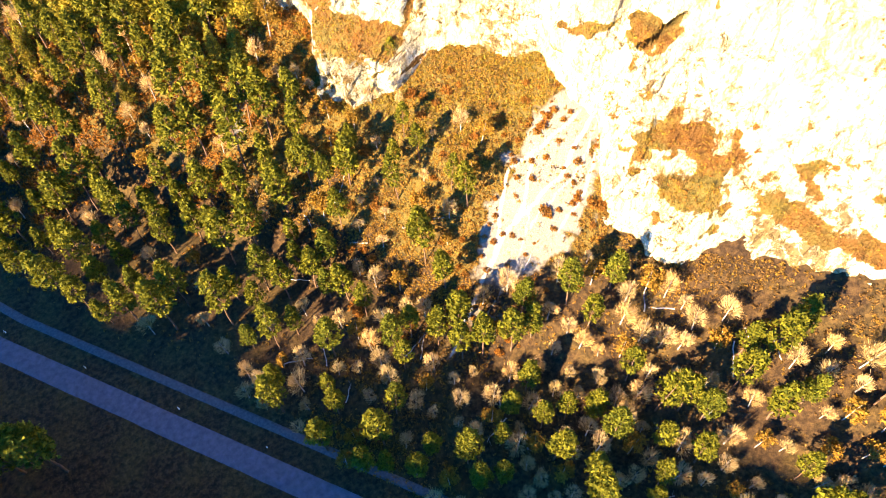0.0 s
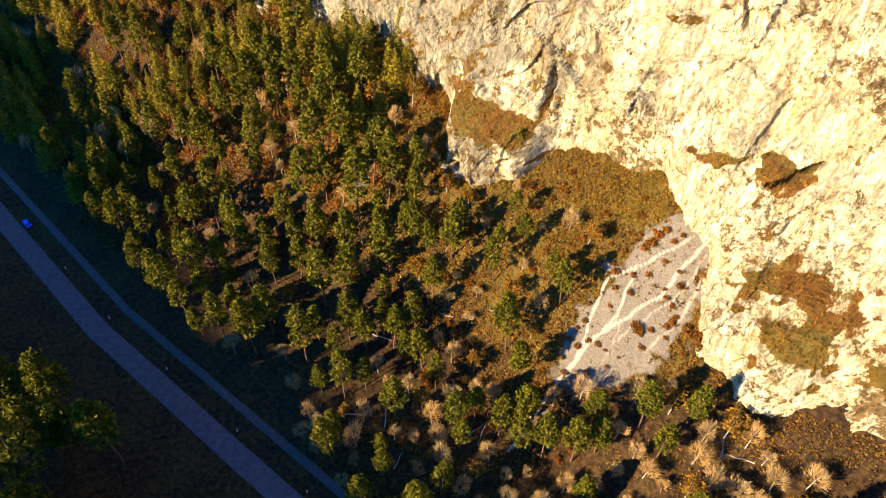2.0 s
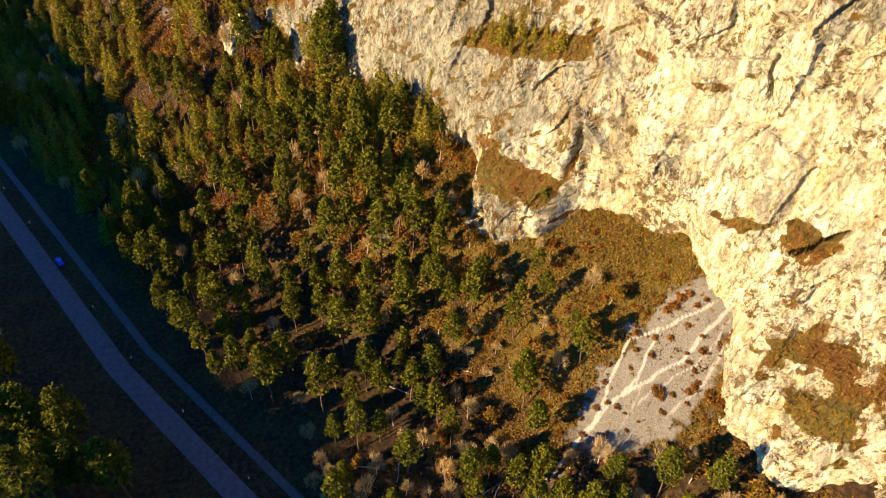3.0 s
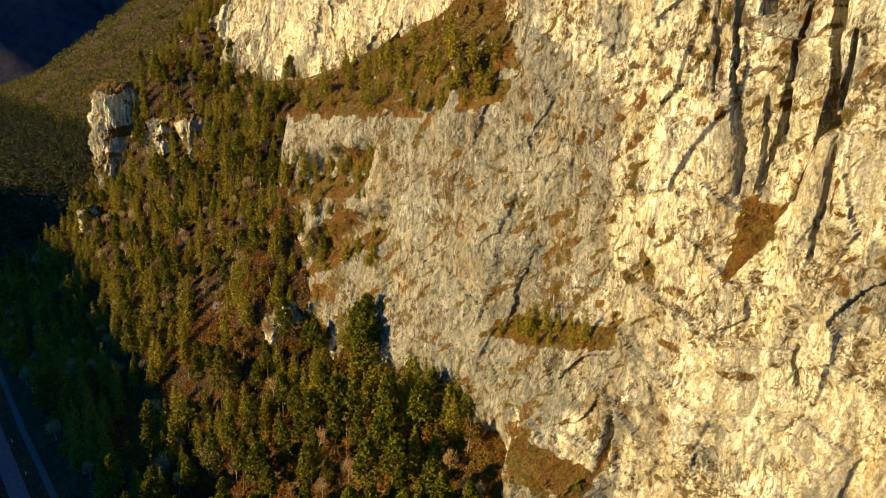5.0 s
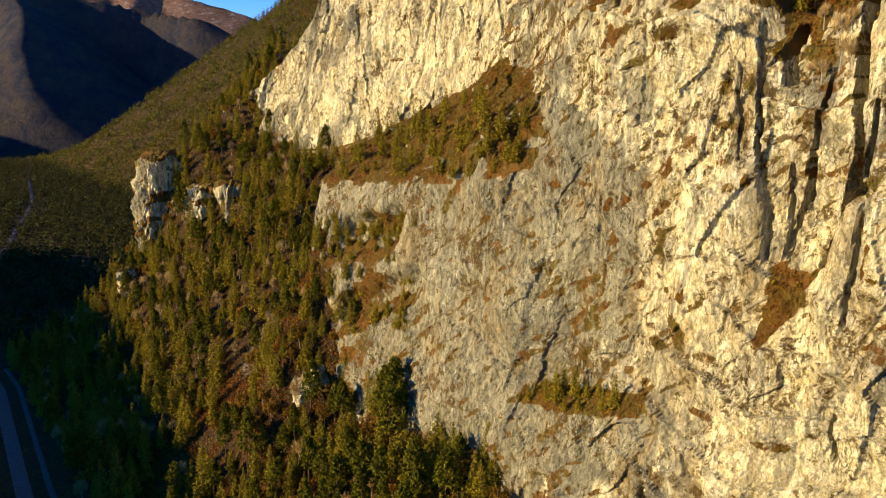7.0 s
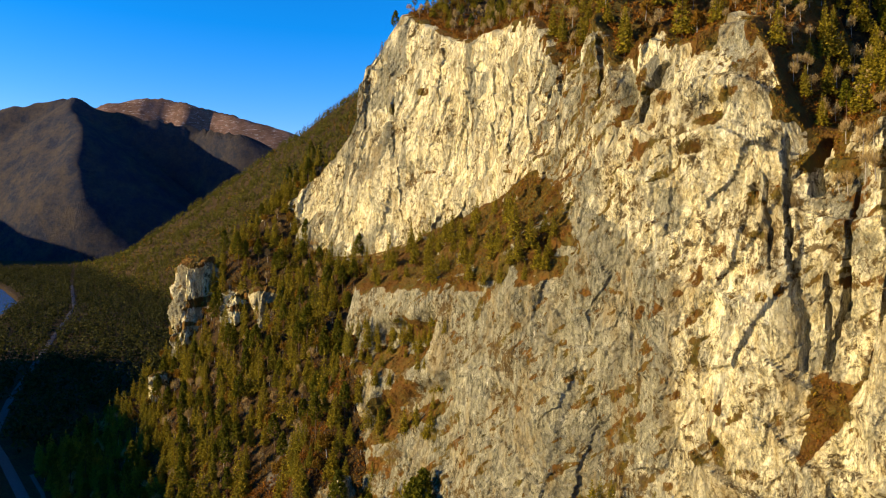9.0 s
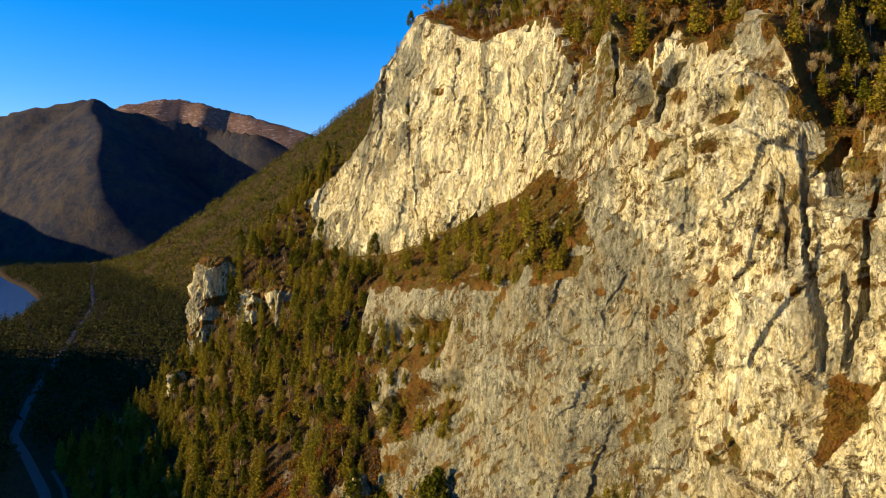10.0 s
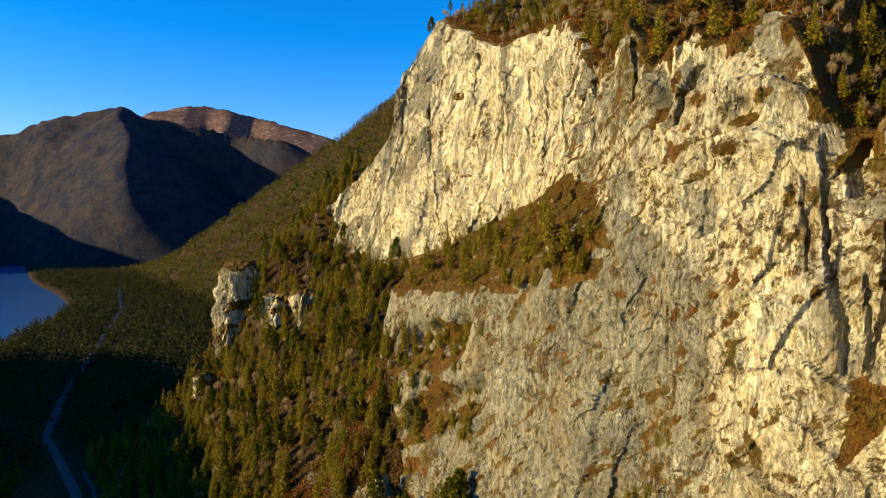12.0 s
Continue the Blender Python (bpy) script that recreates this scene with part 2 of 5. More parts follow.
def ground_z(s, d):
    """The height of the ground."""
    s, d = np.broadcast_arrays(np.asarray(s, float), np.asarray(d, float))
    q = d - pairs(s, SPUR_END)
    gentle = slope_z(q)
    steep = np.where(q < 75, gentle, 30.5 + (q - 75) * 1.05)
    steep = np.minimum(steep, np.maximum(182 + 0.25 * (q - 220), 100))
    far = 0.762 * np.maximum(q - 12, 0)
    near = gentle + (steep - gentle) * smooth(132, 168, s)
    z = near + (far - near) * smooth(470, 640, s)
    z = z * (1 - 0.96 * smooth(1850, 2500, s))
    z = np.minimum(z, 560 + 0.1 * z)
    # ribs and hollows of the slopes
    swell = smooth(20, 90, z)
    z = z + swell * (1 + smooth(500, 900, s) * 5) * (3.2 * fbm(s / 60, d / 90, 21, 3)) + smooth(2, 15, z) * 1.2 * fbm(s / 11, d / 11, 22, 3) + 0.25 * fbm(s / 7, d / 7, 23, 2)
    # the wooded crag that leans against the left of the face, and the rise behind the buttress of the spur
    crag = 112 - 2.1 * np.maximum(106 - d, 0) - 1.35 * np.maximum(170 - s, 0) - 1.1 * np.maximum(s - 178, 0) + 4 * fbm(s / 7, d / 5, 26, 3)
    z = np.where((s > 100) & (s < 260) & (d > 40), np.maximum(z, crag), z)
    # bushy apron that climbs the foot of the face
    apron = np.minimum(60 + 0.25 * (s - 84), 72) - 1.75 * np.maximum(103 - d, 0) - 2.2 * np.maximum(50 - s, 0) - 1.2 * np.maximum(s - 124, 0) + 5 * fbm(s / 9, d / 9, 29, 3)
    z = np.where((s > 20) & (s < 160) & (d > 60), np.maximum(z, apron), z)
    z = z + 34 * np.exp(-(((s - 418) / 38) ** 2)) * smooth(92, 138, d) * (1 - smooth(200, 260, d))
    # a dry ravine beside the face
    z = z - 7 * smooth(30, 80, z) * np.exp(-(((s - 232 - (d - 110) * 0.6) / 11) ** 2)) * smooth(150, 170, s) * (1 - smooth(320, 360, s))
    # behind the rock face the hill stands at the height of its rim
    hill, deep = hill_z(s, d)
    behind = smooth(19, 22, deep) * (1 - smooth(385, 400, s))
    z = z + (np.maximum(hill, z) - z) * behind
    # level bed of the road and its path, the river, and unseen hills across it, shaped to shade the valley
    bed = np.exp(-(((d - pairs(s, ROAD) - 4) / 11) ** 4))
    z = z * (1 - bed) + 0.0 * bed
    bank = pairs(s, BANK)
    z = z - 7 * smooth(4, -14, d - bank) * smooth(-360, -340, d - bank)
    over = pairs(s, CREST) * smooth(-470, -700, d) * (1 - 0.6 * smooth(-740, -1300, d))
    return z + over * (1 + 0.02 * fbm(s / 60, d / 200, 25, 3))


# ---- materials ----
def shader(name, rough=0.9, spec=0.2):
    m = bpy.data.materials.new(name)
    m.use_nodes = True
    b = m.node_tree.nodes["Principled BSDF"]
    b.inputs["Roughness"].default_value, b.inputs["Specular IOR Level"].default_value = rough, spec
    return m, m.node_tree.nodes, m.node_tree.links, b


def nz(n, l, scale, detail=4.0, squash=(1, 1, 1), rough=0.6, warp=0.0):
    co = n.new("ShaderNodeTexCoord")
    mp = n.new("ShaderNodeMapping")
    mp.inputs["Scale"].default_value = squash
    t = n.new("ShaderNodeTexNoise")
    t.inputs["Scale"].default_value, t.inputs["Detail"].default_value = scale, detail
    t.inputs["Roughness"].default_value, t.inputs["Distortion"].default_value = rough, warp
    l.new(co.outputs["Object"], mp.inputs[0])
    l.new(mp.outputs[0], t.inputs["Vector"])
    return t.outputs["Fac"]


def ramp(n, l, fac, stops):
    r = n.new("ShaderNodeValToRGB")
    while len(r.color_ramp.elements) < len(stops):
        r.color_ramp.elements.new(0.5)
    for e, (p, c) in zip(r.color_ramp.elements, stops):
        e.position, e.color = p, (*c, 1) if len(c) == 3 else c
    l.new(fac, r.inputs[0])
    return r.outputs[0]


def mix(n, l, fac, a, b, kind="MIX"):
    m = n.new("ShaderNodeMix")
    m.data_type, m.blend_type = "RGBA", kind
    for socket, v in ((m.inputs[0], fac), (m.inputs[6], a), (m.inputs[7], b)):
        if isinstance(v, (int, float)):
            socket.default_value = v
        elif isinstance(v, tuple):
            socket.default_value = (*v, 1)
        else:
            l.new(v, socket)
    return m.outputs[2]


def bump(n, l, b, height, strength, distance):
    k = n.new("ShaderNodeBump")
    k.inputs["Strength"].default_value, k.inputs["Distance"].default_value = strength, distance
    l.new(height, k.inputs["Height"])
    l.new(k.outputs[0], b.inputs["Normal"])


def grey(v):
    return (v, v, v)


def rock_material():
    m, n, l, b = shader("limestone", 0.92, 0.12)
    big = nz(n, l, 0.03, 4, (1, 1, 0.6), 0.6, 0.6)
    mid = nz(n, l, 0.13, 8, (1, 1, 0.55), 0.68, 0.8)
    fine = nz(n, l, 0.75, 9, (1, 1, 0.6), 0.78, 0.5)
    grain = nz(n, l, 2.6, 6, (1, 1, 0.8), 0.8)
    where = n.new("ShaderNodeAttribute")
    where.attribute_name = "cover"
    split = n.new("ShaderNodeSeparateColor")
    l.new(where.outputs["Color"], split.inputs[0])

    def sums(a, k, c):
        """a * k + c, for values or sockets."""
        q = n.new("ShaderNodeMath")
        q.operation = "MULTIPLY_ADD"
        for socket, v in zip(q.inputs, (a, k, c)):
            if isinstance(v, (int, float)):
                socket.default_value = v
            else:
                l.new(v, socket)
        return q.outputs[0]

    smear = nz(n, l, 0.55, 8, (1, 1, 0.20), 0.72, 0.7)
    tooth = sums(fine, 0.40, sums(mid, 0.22, sums(smear, 0.38, 0.0)))
    # panels of rock that broke away at different times
    co, bend, mp = n.new("ShaderNodeTexCoord"), n.new("ShaderNodeVectorMath"), n.new("ShaderNodeMapping")
    warp, cell, tone = n.new("ShaderNodeTexNoise"), n.new("ShaderNodeTexVoronoi"), n.new("ShaderNodeSeparateColor")
    bend.operation, bend.inputs[1].default_value = "MULTIPLY_ADD", (11, 11, 11)
    warp.inputs["Scale"].default_value, warp.inputs["Detail"].default_value, warp.inputs["Roughness"].default_value = 0.11, 8, 0.68
    mp.inputs["Scale"].default_value, cell.inputs["Scale"].default_value = (1, 1, 0.42), 0.125
    l.new(co.outputs["Object"], warp.inputs["Vector"])
    l.new(warp.outputs["Color"], bend.inputs[0])
    l.new(co.outputs["Object"], bend.inputs[2])
    l.new(bend.outputs[0], mp.inputs[0])
    l.new(mp.outputs[0], cell.inputs["Vector"])
    l.new(cell.outputs["Color"], tone.inputs[0])
    panel = tone.outputs[0]
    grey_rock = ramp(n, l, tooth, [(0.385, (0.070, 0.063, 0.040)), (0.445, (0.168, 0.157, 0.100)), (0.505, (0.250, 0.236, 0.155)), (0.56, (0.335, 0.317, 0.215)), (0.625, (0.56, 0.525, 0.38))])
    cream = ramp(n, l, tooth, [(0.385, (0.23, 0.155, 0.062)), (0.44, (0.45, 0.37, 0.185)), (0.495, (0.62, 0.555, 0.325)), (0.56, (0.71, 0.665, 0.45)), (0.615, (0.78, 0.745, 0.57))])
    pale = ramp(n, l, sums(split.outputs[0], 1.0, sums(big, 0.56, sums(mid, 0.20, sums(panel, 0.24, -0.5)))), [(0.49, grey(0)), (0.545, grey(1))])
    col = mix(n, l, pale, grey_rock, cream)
    col = mix(n, l, 0.8, col, ramp(n, l, tone.outputs[1], [(0.0, grey(0.76)), (0.5, grey(1.0)), (1.0, (1.22, 1.2, 1.14))]), "MULTIPLY")
    # grains and chips, paler where a flake has come away
    col = mix(n, l, 0.9, col, ramp(n, l, grain, [(0.37, grey(0.48)), (0.49, grey(1.04)), (0.62, grey(1.42))]), "MULTIPLY")
    chip = ramp(n, l, nz(n, l, 0.34, 9, (1, 1, 0.6), 0.72, 0.6), [(0.61, grey(0)), (0.65, grey(0.7))])
    col = mix(n, l, chip, col, mix(n, l, fine, (0.42, 0.37, 0.24), (0.68, 0.64, 0.49)))
    # grey runs of water down the face
    wet = ramp(n, l, nz(n, l, 0.26, 7, (1, 1, 0.20), 0.66, 0.8), [(0.505, grey(0)), (0.60, grey(0.7))])
    col = mix(n, l, wet, col, mix(n, l, fine, (0.155, 0.143, 0.096), (0.335, 0.312, 0.212)))
    # ochre stains, and brown lichen and dead grass in specks
    rust = ramp(n, l, nz(n, l, 0.10, 9, (1, 1, 0.36), 0.72, 0.9), [(0.505, grey(0)), (0.63, grey(0.5))])
    col = mix(n, l, rust, col, mix(n, l, fine, (0.1722, 0.1091, 0.0316), (0.3903, 0.287, 0.1148)))
    speck = sums(nz(n, l, 0.42, 9, (1, 1, 0.9), 0.78, 0.5), 0.62, sums(nz(n, l, 0.055, 4, (1, 1, 1), 0.6), 0.38, 0.0))
    col = mix(n, l, ramp(n, l, speck, [(0.535, grey(0)), (0.57, grey(0.92))]), col, mix(n, l, grain, (0.0574, 0.0356, 0.0103), (0.155, 0.0947, 0.0258)))
    # thin dark seams
    seam = nz(n, l, 0.30, 8, (1, 1, 0.32), 0.66, 1.6)
    crack = ramp(n, l, seam, [(0.468, grey(1.0)), (0.488, grey(0.12)), (0.498, grey(0.12)), (0.515, grey(1.0))])
    where_crack = ramp(n, l, nz(n, l, 0.09, 4), [(0.46, grey(0.0)), (0.58, grey(1.0))])
    col = mix(n, l, mix(n, l, 0.75, grey(0.0), where_crack), col, crack, "MULTIPLY")
    # grass and scrub with ragged edges
    ragged = sums(mix(n, l, 0.45, fine, nz(n, l, 0.30, 6, (1, 1, 0.8), 0.7)), 2.4, split.outputs[1])
    edge = n.new("ShaderNodeMapRange")
    edge.inputs[1].default_value, edge.inputs[2].default_value = 1.66, 1.78
    l.new(ragged, edge.inputs[0])
    russet, olive = mix(n, l, fine, (0.0804, 0.0344, 0.0069), (0.2066, 0.1004, 0.0207)), mix(n, l, fine, (0.0517, 0.0413, 0.008), (0.1722, 0.1291, 0.0264))
    col = mix(n, l, edge.outputs[0], col, mix(n, l, ramp(n, l, nz(n, l, 0.10, 6, (1, 1, 1), 0.7), [(0.42, grey(0)), (0.58, grey(1))]), russet, olive))
    l.new(col, b.inputs["Base Color"])
    h = mix(n, l, 0.35, mix(n, l, 0.55, mid, fine), crack)
    bump(n, l, b, mix(n, l, 0.42, h, grain), 1.0, 1.6)
    return m


def ground_material():
    m, n, l, b = shader("hillside_soil", 0.97, 0.08)
    a = nz(n, l, 0.09, 5)
    f = nz(n, l, 0.8, 7, (1, 1, 1), 0.7)
    g = nz(n, l, 3.5, 5, (1, 1, 1), 0.75)
    soil = ramp(n, l, f, [(0.32, (0.0092, 0.0063, 0.004)), (0.48, (0.0276, 0.0166, 0.008)), (0.60, (0.0545, 0.0321, 0.0126)), (0.74, (0.0717, 0.0494, 0.0172))])
    turf = ramp(n, l, f, [(0.3, (0.030, 0.022, 0.006)), (0.55, (0.085, 0.062, 0.014)), (0.75, (0.17, 0.105, 0.024))])
    where = n.new("ShaderNodeAttribute")
    where.attribute_name = "cover"
    split = n.new("ShaderNodeSeparateColor")
    l.new(where.outputs["Color"], split.inputs[0])
    col = mix(n, l, ramp(n, l, a, [(0.45, grey(0)), (0.6, grey(1))]), soil, mix(n, l, 0.25, soil, turf))
    col = mix(n, l, split.outputs[1], col, turf)
    stone = ramp(n, l, g, [(0.3, (0.058, 0.052, 0.039)), (0.5, (0.138, 0.125, 0.095)), (0.72, (0.24, 0.22, 0.172))])
    edge = n.new("ShaderNodeMath")
    edge.operation = "ADD"
    l.new(split.outputs[0], edge.inputs[0])
    soft = n.new("ShaderNodeMath")
    soft.operation = "MULTIPLY_ADD"
    soft.inputs[1].default_value, soft.inputs[2].default_value = 0.9, -0.45
    l.new(f, soft.inputs[0])
    l.new(soft.outputs[0], edge.inputs[1])
    col = mix(n, l, ramp(n, l, edge.outputs[0], [(0.28, grey(0)), (0.72, grey(1))]), col, stone)
    thread = n.new("ShaderNodeMath")
    thread.operation = "ADD"
    l.new(split.outputs[2], thread.inputs[0])
    l.new(soft.outputs[0], thread.inputs[1])
    col = mix(n, l, ramp(n, l, thread.outputs[0], [(0.40, grey(0)), (0.85, grey(1))]), col, mix(n, l, g, (0.22, 0.20, 0.155), (0.42, 0.385, 0.31)))
    l.new(col, b.inputs["Base Color"])
    bump(n, l, b, mix(n, l, 0.5, f, g), 1.0, 0.6)
    return m


def leaf_material(name, dark, light, drift=0.0):
    m, n, l, b = shader(name, 0.8, 0.08)
    geo = n.new("ShaderNodeNewGeometry")
    info = n.new("ShaderNodeObjectInfo")
    col = mix(n, l, geo.outputs["Random Per Island"], dark, light)
    col = mix(n, l, 0.55, col, ramp(n, l, info.outputs["Random"], [(0.0, (0.60, 0.66, 0.55)), (0.5, (0.95, 0.95, 0.9)), (1.0, (1.0, 0.86, 0.55))]), "MULTIPLY")
    if drift:
        col = mix(n, l, drift, col, ramp(n, l, nz(n, l, 0.03, 4), [(0.35, (0.55, 0.6, 0.6)), (0.6, (1.0, 0.9, 0.6))]), "MULTIPLY")
    l.new(col, b.inputs["Base Color"])
    thin = n.new("ShaderNodeBsdfTranslucent")
    l.new(col, thin.inputs["Color"])
    both = n.new("ShaderNodeMixShader")
    both.inputs[0].default_value = 0.28
    l.new(b.outputs[0], both.inputs[1])
    l.new(thin.outputs[0], both.inputs[2])
    l.new(both.outputs[0], n["Material Output"].inputs["Surface"])
    return m


def plain_material(name, stops, scale=1.0, rough=0.9, spec=0.2, squash=(1, 1, 1), relief=0.1):
    m, n, l, b = shader(name, rough, spec)
    f = nz(n, l, scale, 6, squash, 0.65)
    l.new(ramp(n, l, f, stops), b.inputs["Base Color"])
    bump(n, l, b, f, 0.7, relief)
    return m


ROCK = rock_material()
SOIL = ground_material()
BARK = plain_material("pine_bark", [(0.3, (0.0402, 0.0258, 0.0172)), (0.7, (0.1492, 0.0861, 0.0459))], 3, squash=(1, 1, 0.3))
PALE_BARK = plain_material("birch_bark", [(0.35, (0.0689, 0.0574, 0.0459)), (0.5, (0.287, 0.264, 0.2296)), (0.8, (0.3788, 0.3559, 0.3157))], 3, squash=(1, 1, 2))
PINE = leaf_material("pine_needles", (0.034, 0.045, 0.004), (0.132, 0.129, 0.009))
SPRUCE = leaf_material("spruce_needles", (0.096, 0.088, 0.010), (0.295, 0.238, 0.020))
# darker copy of the far needles: the valley's shade is in the colour
SHADED_NEEDLES = leaf_material("shaded_needles", (0.020, 0.026, 0.010), (0.072, 0.070, 0.018), 0.6)
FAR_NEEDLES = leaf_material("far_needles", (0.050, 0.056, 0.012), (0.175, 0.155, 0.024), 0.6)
TWIGS = leaf_material("bare_twigs", (0.2755, 0.1837, 0.0746), (0.5166, 0.3788, 0.1779))
GOLD = leaf_material("autumn_leaves", (0.1148, 0.0574, 0.0069), (0.2526, 0.1435, 0.0172))
RUST = leaf_material("rusty_leaves", (0.1091, 0.043, 0.0075), (0.2755, 0.1148, 0.0161))
LITTER = leaf_material("brown_undergrowth", (0.0488, 0.0276, 0.0098), (0.1665, 0.0947, 0.0258))
DRY_GRASS = leaf_material("dry_grass", (0.0861, 0.0448, 0.0069), (0.2411, 0.1349, 0.0207))
STRAW = leaf_material("straw", (0.135, 0.072, 0.012), (0.34, 0.195, 0.032))
GREEN_GRASS = leaf_material("green_grass", (0.1033, 0.0717, 0.0075), (0.264, 0.1779, 0.0195))
ASPHALT = plain_material("asphalt", [(0.3, (0.055, 0.049, 0.052)), (0.7, (0.097, 0.087, 0.091))], 0.7, 0.95, 0.08)
GRAVEL = plain_material("gravel", [(0.3, (0.035, 0.031, 0.030)), (0.7, (0.078, 0.071, 0.066))], 1.4)


# ---- mesh builders ----
def mesh_object(name, verts, faces, material, parent=None, even=True, label=""):
    me = bpy.data.meshes.new(name)
    verts, faces = np.asarray(verts, np.float32), np.asarray(faces, np.int32)
    k = faces.shape[1]
    me.vertices.add(len(verts))
    me.vertices.foreach_set("co", verts.ravel())
    me.loops.add(faces.size)
    me.loops.foreach_set("vertex_index", faces.ravel())
    me.polygons.add(len(faces))
    me.polygons.foreach_set("loop_start", np.arange(0, faces.size, k, dtype=np.int32))
    me.polygons.foreach_set("use_smooth", np.full(len(faces), bool(even)))
    me.update(calc_edges=True)
    me.materials.append(material)
    ob = new(name, me)
    if parent is not None:
        ob.parent = parent
    if label:
        ob["label"] = label
    return ob


def grid_faces(rows, cols):
    i = np.arange(rows * cols).reshape(rows, cols)
    return np.stack([i[:-1, :-1], i[:-1, 1:], i[1:, 1:], i[1:, :-1]], -1).reshape(-1, 4)


def paint(ob, colours):
    """Which ground or rock cover lies where: a mask for the material."""
    layer = ob.data.color_attributes.new("cover", "FLOAT_COLOR", "POINT")
    full = np.ones((len(colours), 4), np.float32)
    full[:, :3] = np.clip(colours, 0, 1)
    layer.data.foreach_set("color", full.ravel())


def strip(table, s0, s1, step, half, lift, name, material, offset=0.0):
    s = np.arange(s0, s1 + step, step)
    across = np.linspace(-1, 1, 7)
    S, A = np.meshgrid(s, across, indexing="ij")
    edge = half * (1 + 0.05 * fbm(S / 3, A * 3, 41, 2) * (np.abs(A) > 0.9))
    d = pairs(S, table) + offset + A * edge
    z = lift - 0.03 * A * A - 0.5 * (np.abs(A) > 0.99)
    return mesh_object(name, place(S, d, z).reshape(-1, 3), grid_faces(*S.shape), material)


# ---- ground ----
def growing(start, stop, step, rate):
    out = [start]
    while out[-1] < stop:
        step *= rate
        out.append(out[-1] + step)
    return out


GS = np.r_[-np.array(growing(160, 900, 4, 1.2))[::-1], np.arange(-158.5, -45, 1.3), np.arange(-45, 4, 0.55), np.arange(4, 262, 1.3), np.arange(262, 560, 2.6), growing(562, 4600, 6, 1.05)]
GD = np.r_[-np.array(growing(30, 1500, 4, 1.08))[::-1], np.arange(-28.5, 44, 1.3), np.arange(44, 110, 0.6), np.arange(110, 132, 1.3), np.arange(132, 330, 3.2), growing(331, 1900, 6, 1.07)]
S, D = np.meshgrid(GS, GD, indexing="ij")
Z = ground_z(S, D)


def scree_mask(s, d):
    """The fan of loose stone below the cliff, and its runs of bare white rubble."""
    mid = pairs(d, (48, -14, 62, -16, 70, -19, 80, -22.5, 90, -22, 99, -22, 104, -26))
    half = pairs(d, (48, 1, 62, 4, 70, 9, 80, 12, 90, 10.5, 99, 7, 104, 3))
    fan = (1 - smooth(0.7, 1.12, np.abs(s - mid) / half + 0.5 * fbm(s / 3, d / 3, 55, 4))) * smooth(60, 68, d) * (1 - smooth(101, 106, d))
    fan = fan * smooth(0.10, 0.45, vnoise(s / 3.5, d / 6, 54) + 0.25)
    fan = np.maximum(fan, 0.8 * np.exp(-(((s + 19) / 6) ** 2) - (((d - 58) / 4) ** 2)) * smooth(0.25, 0.6, vnoise(s / 2, d / 2, 56) + 0.15))

    def line(at, wide, d0, d1):
        return np.exp(-(((s - at) / wide) ** 2)) * smooth(d0, d0 + 5, d) * (1 - smooth(d1 - 5, d1, d))

    wob = lambda k: 0.8 * fbm(d / 4, d * 0 + k, 51 + k, 3)
    run = line(pairs(d, (48, -14, 60, -15, 68, -16, 75, -17, 80, -20, 86, -24, 92, -25, 98, -26, 104, -28.5)) + 1.4 * wob(0), 0.6, 44, 107)
    run2 = line(pairs(d, (68, -16, 74, -14.5, 80, -12.5, 85, -12, 88, -15, 91, -18, 95, -21, 99, -24)) + 1.4 * wob(2), 0.55, 64, 101)
    run3 = line(pairs(d, (74, -27, 80, -29, 86, -30.5, 93, -29.5, 104, -28)) + 1.3 * wob(3), 0.6, 74, 106)
    run = np.maximum(run, line(pairs(d, (70, -16.5, 76, -17.5, 80, -18.5, 84, -17, 90, -15.5)) + 1.6 * wob(1), 0.45, 68, 92))
    run = np.maximum(run, 0.8 * line(pairs(d, (74, -20, 82, -25, 90, -28, 98, -28)) + 2 * wob(5), 0.45, 72, 100))
    run4 = line(pairs(d, (50, -20, 58, -19, 68, -22, 84, -20)) + wob(4), 0.5, 50, 84)
    return fan, np.clip(np.maximum.reduce([run, run2, 0.75 * run3, 0.6 * run4]), 0, 1)


def ground_cover(s, d, z):
    fan, run = scree_mask(s, d)
    gully = 0.8 * np.exp(-(((s - 66 - 0.25 * (d - 80)) / 4) ** 2)) * smooth(66, 74, d) * (1 - smooth(92, 100, d))
    gully = np.maximum(0.75 * gully, 0.62 * np.exp(-(((s - 233 - (d - 110) * 0.6) / 7) ** 2)) * smooth(82, 90, d) * (1 - smooth(122, 135, d)))
    turf = smooth(0.35, 0.6, 0.75 * smooth(54, 72, d - 9 * smooth(-16, -30, s)) + 0.5 * fbm(s / 8, d / 8, 98, 4)) * smooth(-46, -32, s) * (1 - smooth(110, 150, s)) * (1 - fan) * (z < 75)
    return np.stack([np.maximum(0.82 * fan, gully), turf * (1 - run), run], -1)


ground = mesh_object("ground", place(S, D, Z).reshape(-1, 3), grid_faces(*S.shape), SOIL)
paint(ground, ground_cover(S, D, Z).reshape(-1, 3))
tagged(ground, "brown autumn hillside and valley floor with dry grass and grey scree", "ground", kind="structure")

road = strip(ROAD, -380, 1700, 2.5, 3.7, 0.22, "road", ASPHALT)
tagged(road, "grey asphalt valley road in the shade of the hills", "road", kind="structure")
lane = strip(ROAD, -300, 420, 2.5, 1.5, 0.18, "footpath", GRAVEL, 9.6)
tagged(lane, "narrow gravel path running beside the asphalt road", "path", kind="structure")


